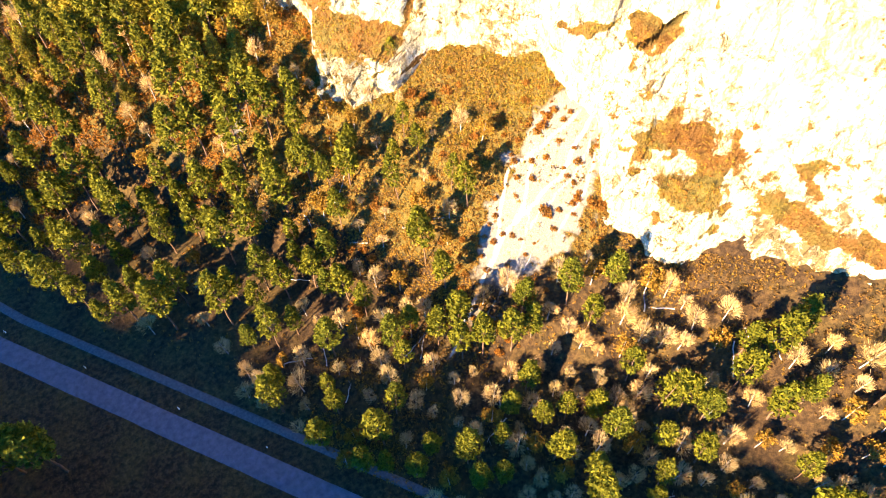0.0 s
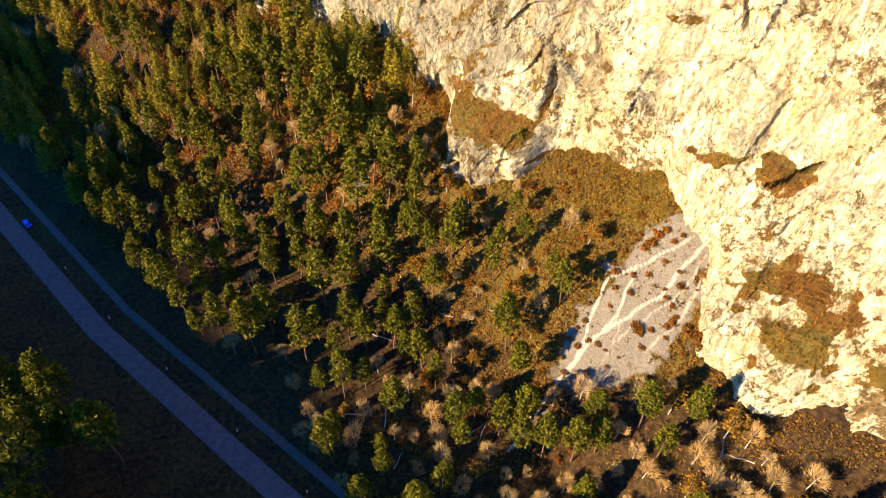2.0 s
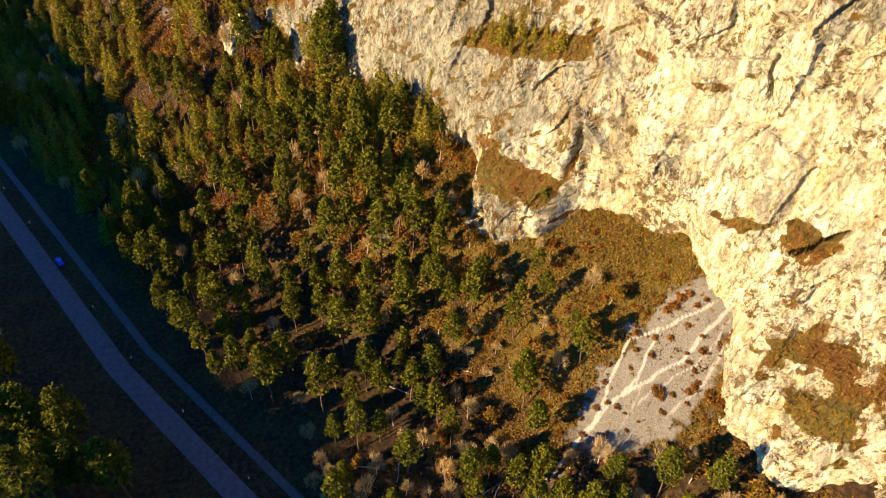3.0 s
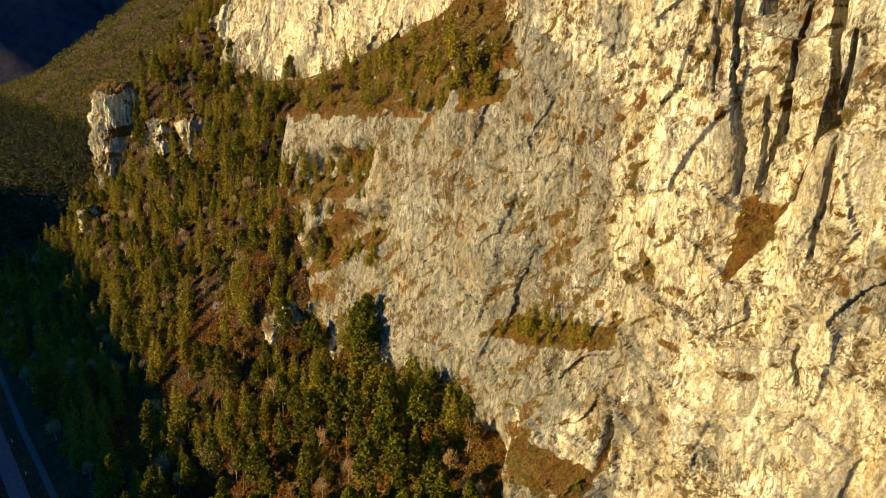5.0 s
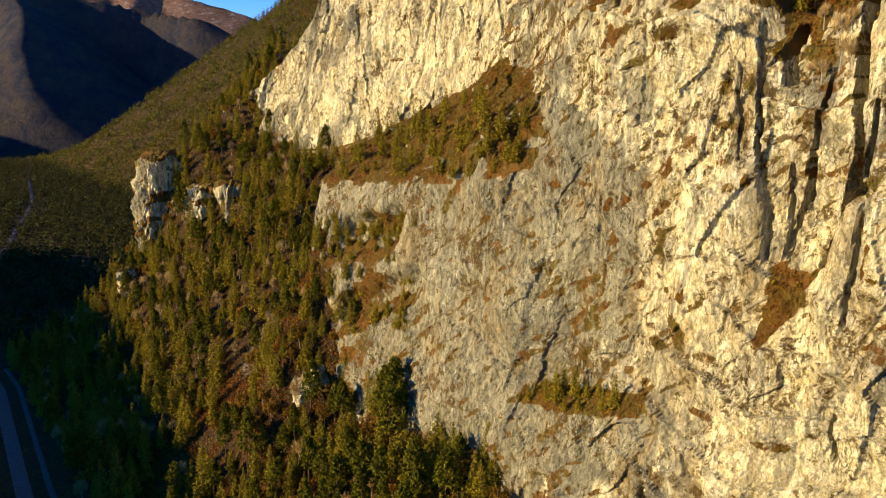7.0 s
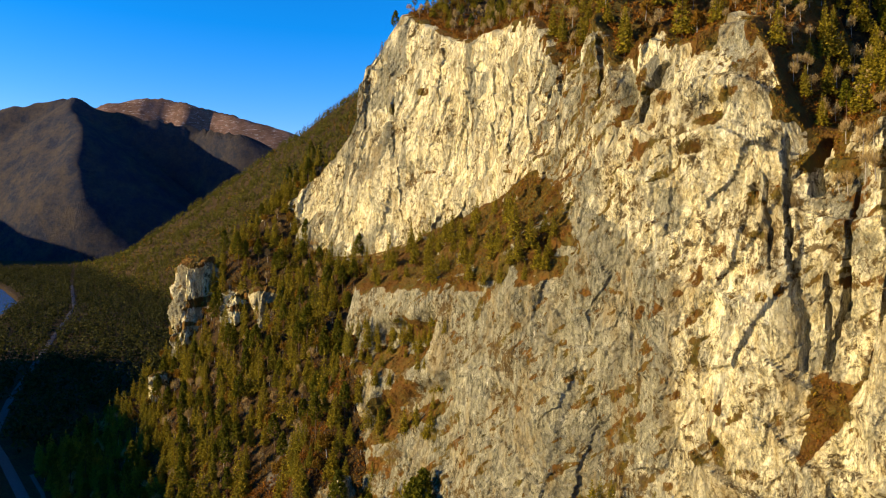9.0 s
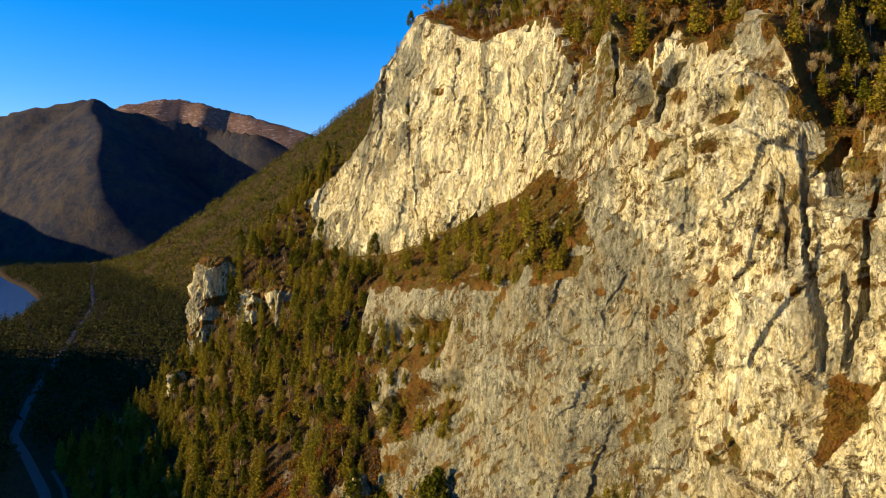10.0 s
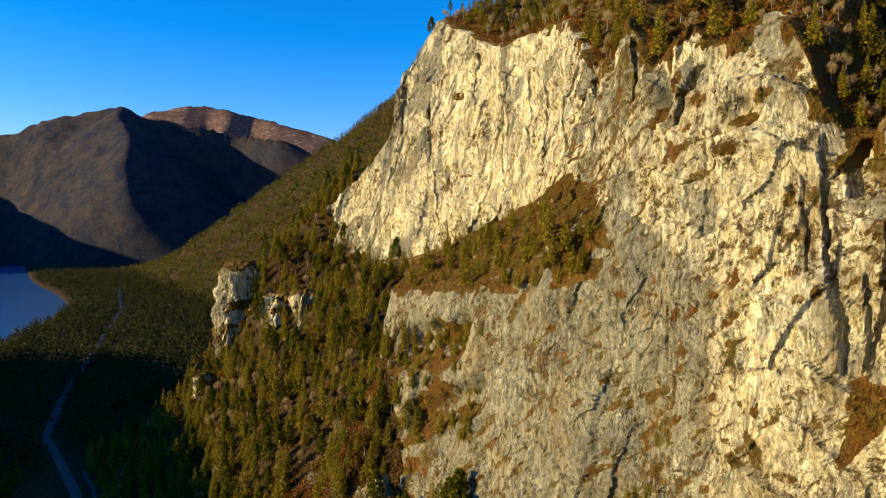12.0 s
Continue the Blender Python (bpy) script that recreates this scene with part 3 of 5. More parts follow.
def river_material():
    m, n, l, b = shader("river_water", 0.22, 0.15)
    b.inputs["Base Color"].default_value = (0.010, 0.065, 0.20, 1)
    bump(n, l, b, nz(n, l, 0.25, 5, (1, 1, 1), 0.6), 0.25, 0.4)
    return m


RS = np.arange(-880, 4500, 60.0)
RA = np.linspace(-356, 10, 9)
S2, A2 = np.meshgrid(RS, RA, indexing="ij")
river = mesh_object("water", place(S2, pairs(S2, BANK) + A2, -3.0).reshape(-1, 3), grid_faces(*S2.shape), river_material())
tagged(river, "broad dark blue river in a bend of the valley", "river", kind="structure")

# ---- the cliff ----
CS = np.r_[np.arange(-170, -60, 0.9), np.arange(-60, 130, 0.42), np.arange(130, 420, 0.7)]
CV = np.linspace(0, 1, 320)
S3, V3 = np.meshgrid(CS, CV, indexing="ij")
LOW3 = np.where(S3 < 190, foot_z(S3) - 9, 90)
RIM3 = pairs(S3, RIM) + 2.0 * fbm(S3 / 6, S3 * 0, 61, 3)
Z3 = LOW3 + (RIM3 - LOW3) * V3
D3 = rock_d(S3, Z3)
D3[:, -1] += 5.0
D3[:, -2] += 0.8
Z3[:, -1] += 0.8
# the turf above the rim runs back into the hill
TOP_D = rock_d(CS, pairs(CS, RIM), False)[:, None] + np.array([[7.0, 12.0, 18.0, 26.0]])
TOP_S = CS[:, None] + 0 * TOP_D
TOP_Z = hill_z(TOP_S, TOP_D)[0] + 0.12
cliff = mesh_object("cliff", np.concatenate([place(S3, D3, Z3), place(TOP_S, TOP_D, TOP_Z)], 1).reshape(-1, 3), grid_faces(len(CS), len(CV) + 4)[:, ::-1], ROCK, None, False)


# places where scrub and grass hang on the sheer rock
# place, height, half width, half height, lean
GROWTH = (71, 202, 3.5, 6, 0, 53, 198, 3.2, 4.5, 0.2, 42, 191, 3.5, 2.4, 0, 49, 179, 2.2, 4, 0.2, 33, 178, 4, 2.2, -0.6, 31, 185, 3, 2, -0.8, 26, 190, 3, 2.4, -0.9,
          2, 173, 4.5, 3.5, 0, 17, 165, 3.2, 1.2, 0, 17, 158, 2.4, 1.3, 0, 10, 147, 1.1, 2.2, 0, 13, 145, 2, 1.6, 0, 33, 144, 2.0, 1.3, -0.6, 29, 139, 1.5, 2.8, -0.6, 28, 130, 1.2, 4, 0,
          54, 142, 4.5, 1.0, 0, 63, 141, 3, 1.2, 0, 44, 138, 1.8, 2.6, -0.5, 44, 153, 1.6, 0.9, 0, 29, 148, 0.8, 4, 0, 20, 112, 2.5, 5, 0.3, 25, 108, 3, 2.2, 0, 13, 108, 3, 1.4, 0,
          255, 233, 7, 3, 0.5, 235, 186, 8, 1.3, 0, 138, 180, 5, 1.0, 0, 280, 226, 3, 5, 0, 100, 211, 3, 5, 0, 24, 121, 1.6, 1.0, 0, -15, 148, 1.4, 2.4, 0, 30, 93, 3, 2.2, 0, 12, 96, 4, 1.2, 0.1, -4, 95, 4, 1.4, -0.1)


def cliff_cover(s, z, d):
    """How pale the rock is (0.5: neither grey nor cream), and where grass and scrub cover it."""
    slope = np.gradient(rock_d(s, z, False), axis=1) / np.maximum(np.gradient(z, axis=1), 1e-3)
    flat = smooth(0.55, 0.95, slope + 0.45 * fbm(s / 2.5, z / 2.5, 62, 3))
    column = smooth(36, 29, s) * (1 - smooth(8, 14, 28 - s)) * smooth(105, 120, z) * (1 - smooth(160, 175, z))
    flat = flat * (1 - 0.5 * smooth(5, -5, s) * smooth(0.5, 0.35, vnoise(s / 5, z / 3.5, 97)))
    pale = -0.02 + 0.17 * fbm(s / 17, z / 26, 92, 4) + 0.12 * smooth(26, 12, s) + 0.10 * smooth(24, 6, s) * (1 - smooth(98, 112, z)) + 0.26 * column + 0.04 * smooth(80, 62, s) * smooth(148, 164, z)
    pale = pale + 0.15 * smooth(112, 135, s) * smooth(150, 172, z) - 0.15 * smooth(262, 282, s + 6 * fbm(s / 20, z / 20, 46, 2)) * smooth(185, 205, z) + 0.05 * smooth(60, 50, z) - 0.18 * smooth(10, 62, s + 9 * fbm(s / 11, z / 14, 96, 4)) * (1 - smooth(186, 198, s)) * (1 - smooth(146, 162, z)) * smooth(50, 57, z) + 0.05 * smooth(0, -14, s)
    patch = smooth(0.44, 0.52, fbm(s / 5, z / 4, 63, 5)) * 0.8
    low, top = pairs(s, LEDGE), pairs(s, LEDGE_TOP)
    wedge = smooth(-1, 2, z - low) * (1 - smooth(-3, 1, z - top)) * smooth(66, 72, s) * smooth(-0.16, -0.04, fbm(s / 6 + z / 20, z / 4, 65, 4) + 0.28 * smooth(2, 18, z - low))
    growth = 0 * s
    for a, h, wide, high, lean in zip(*[GROWTH[k::5] for k in range(5)]):
        growth = np.maximum(growth, lump(s - lean * (z - h), z, a, h, wide, high))
    growth = smooth(0.15, 0.75, growth)
    # dry grass on the short ledges that slant across the face
    slant = smooth(0.04, 0.34, fbm((0.8 * z - s) / 8, (z + 0.8 * s) / 2.4, 90, 4) + 0.5 * (vnoise(s / 22, z / 22, 91) - 0.62)) * (1 - 0.45 * smooth(130, 160, s)) * (1 - 0.75 * smooth(22, 4, s) * (1 - smooth(105, 122, z)))
    # the wedge of grass at the foot of the chimneys
    mid, half_v = 2.2 - 0.20 * (z - 114), 1.0 + 0.30 * np.maximum(z - 114, 0)
    vee = (1 - smooth(0.75, 1.15, np.abs(s - mid) / half_v + 0.55 * fbm(s / 2.5, z / 4, 67, 4))) * smooth(112, 115, z) * (1 - smooth(127, 133, z + 2 * fbm(s / 2, s * 0, 64, 2)))
    # brown soil that hangs over the rim, and the bushy benches beside the crag
    rim = pairs(s, RIM)
    hang = smooth(0.45, 0.58, smooth(12, 0, rim - z) * 0.55 + 0.75 * fbm(s / 4, z / 11, 68, 4)) * smooth(-70, -50, s) * (1 - smooth(150, 180, s))
    hang = np.maximum(hang, 0.9 * smooth(0.45, 0.6, smooth(3, 0, rim - z) * 0.7 + 0.6 * fbm(s / 6, z / 6, 69, 3)))
    low, left = np.clip((z - foot_z(s)) / 30, 0, 1), np.exp(-(((s - 150 + 0.25 * (z - 96)) / 22) ** 2)) * (1 - smooth(122, 130, z))
    bushy = smooth(0.46, 0.56, 0.62 * left + 0.7 * fbm(s / 7 + z / 14, z / 6, 70, 4))
    return np.stack([pale + 0.5, np.maximum.reduce([flat, wedge, 0.6 * patch, 0.60 * slant, 0.66 * growth, hang, bushy, vee]), np.maximum.reduce([0.62 * growth, 0.4 * slant, hang, bushy, 0.9 * vee])], -1)


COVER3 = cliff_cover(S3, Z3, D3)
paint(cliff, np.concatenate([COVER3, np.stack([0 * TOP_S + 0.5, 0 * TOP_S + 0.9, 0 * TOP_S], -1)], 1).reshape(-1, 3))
tagged(cliff, "tall sunlit limestone cliff, grey and cream with ochre stains and grassy ledges", "cliff", kind="structure")


# ---- rock outcrops ----
def outcrop(s, d, z, rs, rd, rz, seed, label):
    bm = bmesh.new()
    bmesh.ops.create_icosphere(bm, subdivisions=6 if rs > 15 else 5, radius=1.0)
    co = np.array([v.co[:] for v in bm.verts])
    fc = np.array([[v.index for v in f.verts] for f in bm.faces])
    bm.free()
    way = co.copy()
    co = co * 0.5 + 0.5 * co / np.maximum(np.abs(co).max(1, keepdims=True), 1e-6)
    q = co * (rs, rd, rz)
    x, y, h = q.T
    big = fbm(x / 11 + h / 40, y / 11 + h / 23, seed, 3)
    flute = fbm((x + y) / 4.5, h / 15, seed + 1, 3) - ridged((x - y) / 6, h / 17, seed + 2, 3)
    bit = blocks(x + 0.6 * y, h, 4.0, 9, seed + 3) + 0.5 * blocks(x - 0.7 * y, h, 1.8, 4, seed + 4)
    chip = 5.0 * facets(x + 0.6 * y, h, 7.0, 22, seed + 40) + 2.2 * facets(x - 0.6 * y, h, 3.0, 8, seed + 50)
    q[:, :2] *= (1.02 - 0.22 * h / rz)[:, None]
    q = q + way * (6.5 * big + 2.6 * flute + 1.2 * bit + chip)[:, None] * (1, 1, 0.7) * min(1.0, rs / 10)
    ob = mesh_object("rock_outcrop", place(s + q[:, 0], d + q[:, 1], z + q[:, 2]), fc, ROCK, None, False)
    up = smooth(0.62, 0.85, way[:, 2] + 0.5 * big)
    paint(ob, np.stack([0 * up + 0.56, np.maximum(up, 0.8 * smooth(0.15, 0.4, fbm(x / 5, h / 5, seed + 6, 3))), 0 * up], -1))
    return tagged(ob, label, "rock", "rock outcrops", "thing")


outcrop(426, 120, 87, 20, 17, 45, 7, "tall fluted limestone buttress among pines on the spur")
outcrop(386, 134, 91, 18, 13, 23, 11, "broken limestone band under pines on the spur")
outcrop(352, 140, 101, 11, 9, 15, 17, "white limestone crag between pines on the steep slope")
outcrop(404, 88, 44, 8, 8, 14, 23, "low pale rock at the foot of the wooded spur")
outcrop(452, 186, 150, 9, 8, 9, 29, "small pale crag in the forest below the tower")
outcrop(162, 96, 56, 9, 9, 12, 37, "rounded grey rock at the edge of the cliff face")


# ---- trees ----
def tube(a, b, ra, rb, sides=5):
    """A tapered branch between two points."""
    a, b = np.asarray(a, float), np.asarray(b, float)
    w = (b - a) / max(np.linalg.norm(b - a), 1e-6)
    u = np.cross(w, (0.3, 0.9, 0.1))
    u /= np.linalg.norm(u)
    v = np.cross(w, u)
    t = np.arange(sides) * 2 * np.pi / sides
    ring = np.cos(t)[:, None] * u + np.sin(t)[:, None] * v
    i = np.arange(sides)
    j = (i + 1) % sides
    return np.r_[a + ring * ra, b + ring * rb], np.r_[np.stack([i, j, j + sides], 1), np.stack([i, j + sides, i + sides], 1)]


def join(bits):
    vs, fs, n = [], [], 0
    for v, f in bits:
        vs.append(v)
        fs.append(f + n)
        n += len(v)
    return np.concatenate(vs), np.concatenate(fs)


def blades(rng, centres, size, each, flat=0.0):
    """Small leaf-like quads scattered round each centre."""
    c = np.repeat(centres, each, 0)
    n = len(c)
    size = np.repeat(np.broadcast_to(size, len(centres)), each)[:, None]
    c = c + rng.normal(0, 0.42, (n, 3)) * size
    u = rng.normal(0, 1, (n, 3))
    u[:, 2] *= 1 - flat
    u /= np.linalg.norm(u, axis=1, keepdims=True)
    v = np.cross(u, rng.normal(0, 1, (n, 3)))
    v /= np.linalg.norm(v, axis=1, keepdims=True)
    u, v = u * size * rng.uniform(0.4, 0.8, (n, 1)), v * size * rng.uniform(0.22, 0.42, (n, 1))
    verts = np.stack([c - 0.7 * u - v, c + u, c - 0.7 * u + v], 1).reshape(-1, 3)
    return verts, np.arange(3 * n).reshape(-1, 3)


def pine_parts(seed, height, width, clumps, each, size):
    """A pine: bare leaning trunk below, uneven rounded crown of needle clumps above."""
    rng = np.random.default_rng(seed)
    lean = rng.normal(0, 0.03, 2)
    bits = []
    pts = [np.array([lean[0] * h + 0.1 * math.sin(h + seed), lean[1] * h, h]) for h in np.linspace(-0.8, height * 0.93, 6)]
    for k in range(5):
        bits.append(tube(pts[k], pts[k + 1], 0.24 * (1 - 0.17 * k), 0.24 * (1 - 0.17 * (k + 1)), 6))
    base = height * rng.uniform(0.34, 0.46)
    whorls, centres, sizes = 7, [], []
    for k in range(clumps):
        t = rng.uniform(0, 1) ** 0.85
        r = 1.2 * width * min(1.0, 3.2 * (t + 0.10)) ** 0.7 * (1.02 - t) ** 0.62 * rng.uniform(0.35, 1.0) ** 0.6
        a = rng.integers(0, 9) * 0.7 + rng.normal(0, 0.25) + 2.1 * int(t * whorls)
        h = base + (height - base) * t + rng.normal(0, 0.25)
        centres.append((lean[0] * h + r * math.cos(a), lean[1] * h + r * math.sin(a), h + 0.15 * r))
        sizes.append(size * rng.uniform(0.7, 1.25))
    for k in rng.choice(clumps, min(14, clumps), replace=False):
        c = np.array(centres[k])
        bits.append(tube((lean[0] * c[2], lean[1] * c[2], c[2] - 0.7), c, 0.07, 0.02, 3))
    return join(bits), blades(rng, np.array(centres), np.array(sizes), each)


def spruce_parts(seed, height, width, tiers, each, size):
    """A spruce or fir: a pointed crown of drooping tiers."""
    rng = np.random.default_rng(seed)
    bits = [tube((0, 0, -0.8), (0, 0, height * 0.55), 0.2, 0.12, 5), tube((0, 0, height * 0.55), (0, 0, height), 0.12, 0.02, 5)]
    centres, sizes = [], []
    for k in range(tiers):
        t = k / (tiers - 1)
        h = height * (0.16 + 0.82 * t)
        reach = width * (1 - t) ** 0.85 * rng.uniform(0.75, 1.1) + 0.12
        arms = max(3, int(7 * (1 - t) + 2))
        for a in rng.uniform(0, 6.28) + np.arange(arms) * 6.28 / arms:
            for f in (0.45, 0.95) if t < 0.8 else (0.6,):
                r = reach * f * rng.uniform(0.8, 1.1)
                centres.append((r * math.cos(a), r * math.sin(a), h - 0.35 * r + rng.normal(0, 0.1)))
                sizes.append(size * (0.65 + 0.5 * (1 - t)))
    return join(bits), blades(rng, np.array(centres), np.array(sizes), each, 0.5)


def bare_parts(seed, height, spread, limbs, leafy=0):
    """A leafless birch or aspen: pale trunk and a round, hairy dome of limbs and fine twigs."""
    rng = np.random.default_rng(seed)
    bend = rng.normal(0, 0.05, 2)
    at = lambda h: np.array([bend[0] * h, bend[1] * h, h])
    trunk = join([tube(at(-0.8), at(height * 0.45), 0.16, 0.10, 5), tube(at(height * 0.45), at(height * 0.9), 0.10, 0.02, 4)])
    heart = at(height * 0.56)
    radii = np.array([spread, spread, height * 0.42])
    n = limbs * (56 if not leafy else 14)
    main = rng.normal(0, 1, (limbs, 3))
    main[:, 2] = np.abs(main[:, 2]) * 0.9 - 0.15
    main /= np.linalg.norm(main, axis=1, keepdims=True)
    reach = rng.uniform(0.55, 1.12, limbs)
    own = np.arange(n) % limbs
    way = main[own] + rng.normal(0, 0.30, (n, 3)) * (np.arange(n) >= limbs)[:, None]
    way /= np.linalg.norm(way, axis=1, keepdims=True)
    tips = heart + way * radii * (reach[own] * rng.uniform(0.45, 1.0, n) ** 0.5)[:, None]
    bits = []
    for k in range(limbs):
        end, foot = tips[k], at(height * rng.uniform(0.28, 0.6))
        knee = foot + (end - foot) * (0.6, 0.6, 0.42)
        bits += [tube(foot, knee, 0.07, 0.045, 3), tube(knee, end, 0.045, 0.012, 3)]
    if leafy:
        return trunk, join([join(bits), blades(rng, tips, 0.68, 4)])
    # fine twigs that fan out from inside the crown to its skin
    root = at(height * 0.30)
    ways = (tips - root) * rng.uniform(0.20, 0.42, (n, 1)) + rng.normal(0, 0.16, (n, 3))
    side = np.cross(ways, rng.normal(0, 1, ways.shape))
    side = side / np.linalg.norm(side, axis=1, keepdims=True) * 0.05
    foot = tips - ways
    twigs = np.stack([foot - side, foot + side, tips], 1).reshape(-1, 3), np.arange(3 * n).reshape(-1, 3)
    return trunk, join([join(bits), twigs])


def bush_parts(seed, height, width, clumps, each, size):
    rng = np.random.default_rng(seed)
    stems = join([tube((0, 0, -0.3), (width * 0.5 * math.cos(a), width * 0.5 * math.sin(a), height * 0.7), 0.05, 0.02, 3) for a in rng.uniform(0, 6.28, 5)])
    a, t, r = rng.uniform(0, 6.28, clumps), rng.uniform(0, 1, clumps), width * np.sqrt(rng.uniform(0, 1, clumps))
    c = np.stack([r * np.cos(a), r * np.sin(a), height * (0.2 + 0.8 * t * (1 - 0.5 * (r / width) ** 2))], -1)
    return stems, blades(rng, c, size, each)


KINDS = {
    "pine": ("green Scots pine with a rounded crown and bare reddish trunk", "trees of the valley forest", BARK, PINE,
             [pine_parts(k, 15.0 + 1.1 * k, 2.55 + 0.15 * k, 160, 14, 0.64) for k in range(6)]),
    "spruce": ("dark green pointed spruce on a stony slope", "spruces of the slopes", BARK, SPRUCE,
               [spruce_parts(10 + k, 11.5 + 1.5 * k, 2.7 + 0.18 * k, 18, 9, 0.64) for k in range(5)]),
    "bare_tree": ("leafless tan birch with a round cage of fine twigs", "leafless trees", PALE_BARK, TWIGS,
                  [bare_parts(20 + k, 7.0 + 0.9 * k, 2.5 + 0.25 * k, 11) for k in range(5)]),
    "autumn_tree": ("birch with thin golden autumn leaves", "golden trees", PALE_BARK, GOLD,
                    [bare_parts(30 + k, 8.0 + k, 2.3, 10, 3) for k in range(3)]),
    "bush": ("rusty red autumn bush on the stony slope", "rusty bushes", BARK, RUST,
             [bush_parts(40 + k, 1.6 + 0.3 * k, 1.2 + 0.2 * k, 40, 8, 0.5) for k in range(3)]),
}
MODELS, COUNT, REST = {}, {}, {}


def tree_model(kind, k):
    """The first tree of a model, with trunk and crown; later ones copy it."""
    label, group, bark, leaf, models = KINDS[kind]
    trunk, crown = models[k]
    root = new(kind)
    tagged(root, label, kind.replace("_", " "), group, "thing")
    mesh_object("stems" if kind == "bush" else "trunk", *trunk, bark, root, True)
    mesh_object("crown", *crown, leaf, root, False)
    return root


def plant(kind, p, size, rng, most=300, tilt=0.0):
    """One tree at a place: a thing of its own, or, past the number that one could count, part of the wood."""
    k = int(rng.integers(len(KINDS[kind][4])))
    m = Matrix.Translation(p) @ Matrix.Rotation(float(rng.uniform(0, 6.28)), 4, "Z") @ Matrix.Rotation(float(rng.normal(0, 0.03) + tilt), 4, "X")
    size = float(size)
    if COUNT.get(kind, 0) < most:
        COUNT[kind] = COUNT.get(kind, 0) + 1
        if (kind, k) not in MODELS:
            root = MODELS[kind, k] = tree_model(kind, k)
            root.matrix_basis = m @ Matrix.Diagonal((size, size, size, 1))
        else:
            source = MODELS[kind, k]
            root = copy_thing(source, m)
            root.scale = (size, size, size)
    else:
        REST.setdefault(kind, []).append((k, np.array(m @ Matrix.Diagonal((size, size, size, 1)))))


def settle(name, kind, label, thin):
    """The rest of a wood, too many trees to count, as one mesh of trunks and one of crowns."""
    todo = REST.get(kind, [])
    if not todo:
        return
    _, _, bark, leaf, models = KINDS[kind]
    for n, (part_name, material) in enumerate((("trunks", bark), ("crowns", leaf))):
        bits = []
        for i, (k, m) in enumerate(todo):
            v, f = models[k][n]
            if n == 1 and thin > 1:
                # fewer and larger leaves stand for the crown farther off
                q = v.reshape(-1, 3, 3) if len(v) == 3 * len(f) else None
                if q is not None:
                    q = q[i % thin::thin]
                    mid = q.mean(1, keepdims=True)
                    v = (mid + (q - mid) * math.sqrt(thin) * 0.95).reshape(-1, 3)
                    f = np.arange(len(v)).reshape(-1, 3)
            bits.append((v @ m[:3, :3].T + m[:3, 3], f))
        v, f = join(bits)
        ob = mesh_object(name if n else name + "_stems", v, f, material, None, False)
        tagged(ob, label if n else "thin trunks of the dense wood behind", "forest", kind="stuff")


TAKEN = {}


def free(p, gap_m):
    """Whether no tree stands within the gap."""
    i, j = int(p[0] // 4), int(p[1] // 4)
    r = int(gap_m // 4) + 1
    for a in range(i - r, i + r + 1):
        for b in range(j - r, j + r + 1):
            for q in TAKEN.get((a, b), ()):
                if (q[0] - p[0]) ** 2 + (q[1] - p[1]) ** 2 < gap_m * gap_m:
                    return False
    TAKEN.setdefault((i, j), []).append(p)
    return True


def on_ground(s, d):
    return place(s, d, ground_z(s, d))


def sow(rng, tries, s0, s1, d0, d1, gap_m, pick, most=300, gate=None, lo=0.75, hi=1.2):
    """Trees scattered over a stretch of the plan."""
    s, d = rng.uniform(s0, s1, tries), rng.uniform(d0, d1, tries)
    if gate is not None:
        keep = gate(s, d) > rng.uniform(0, 1, tries)
        s, d = s[keep], d[keep]
    pts = on_ground(s, d)
    for p, a, c in zip(pts, s, d):
        if free(p, gap_m):
            kind = pick(rng, a, c)
            plant(kind, p, rng.uniform(lo, hi), rng, most)


def choose(*table):
    kinds, weights = table[0::2], np.array(table[1::2], float)
    weights = np.cumsum(weights / weights.sum())
    return lambda rng, s, d: kinds[int(np.searchsorted(weights, rng.uniform(0, 1)))]


def clear(s, d):
    """Open ground: the scree, the road with its verges, the grassy apron and the foot of the rock."""
    fan, run = scree_mask(s, d)
    gullies = np.exp(-(((s - 66 - 0.25 * (d - 80)) / 5) ** 2)) * (d > 64)
    free_ground = (1 - smooth(0.1, 0.4, fan)) * (1 - smooth(0.3, 0.6, run)) * (1 - gullies)
    return free_ground * (d < pairs(s, FOOT) - 1.0)


def floor_light(s, d):
    """Undergrowth is thin under the dense pines above the road and in the birch wood."""
    dense = smooth(10, 22, s) * (1 - smooth(100, 125, s)) * (1 - smooth(54, 66, d))
    return 1 - 0.9 * dense - 0.8 * smooth(-18, -32, s) * (1 - smooth(66, 80, d))


rng = np.random.default_rng(5)
edge = lambda s: 21 + 5 * fbm(s / 16, s * 0, 71, 2)
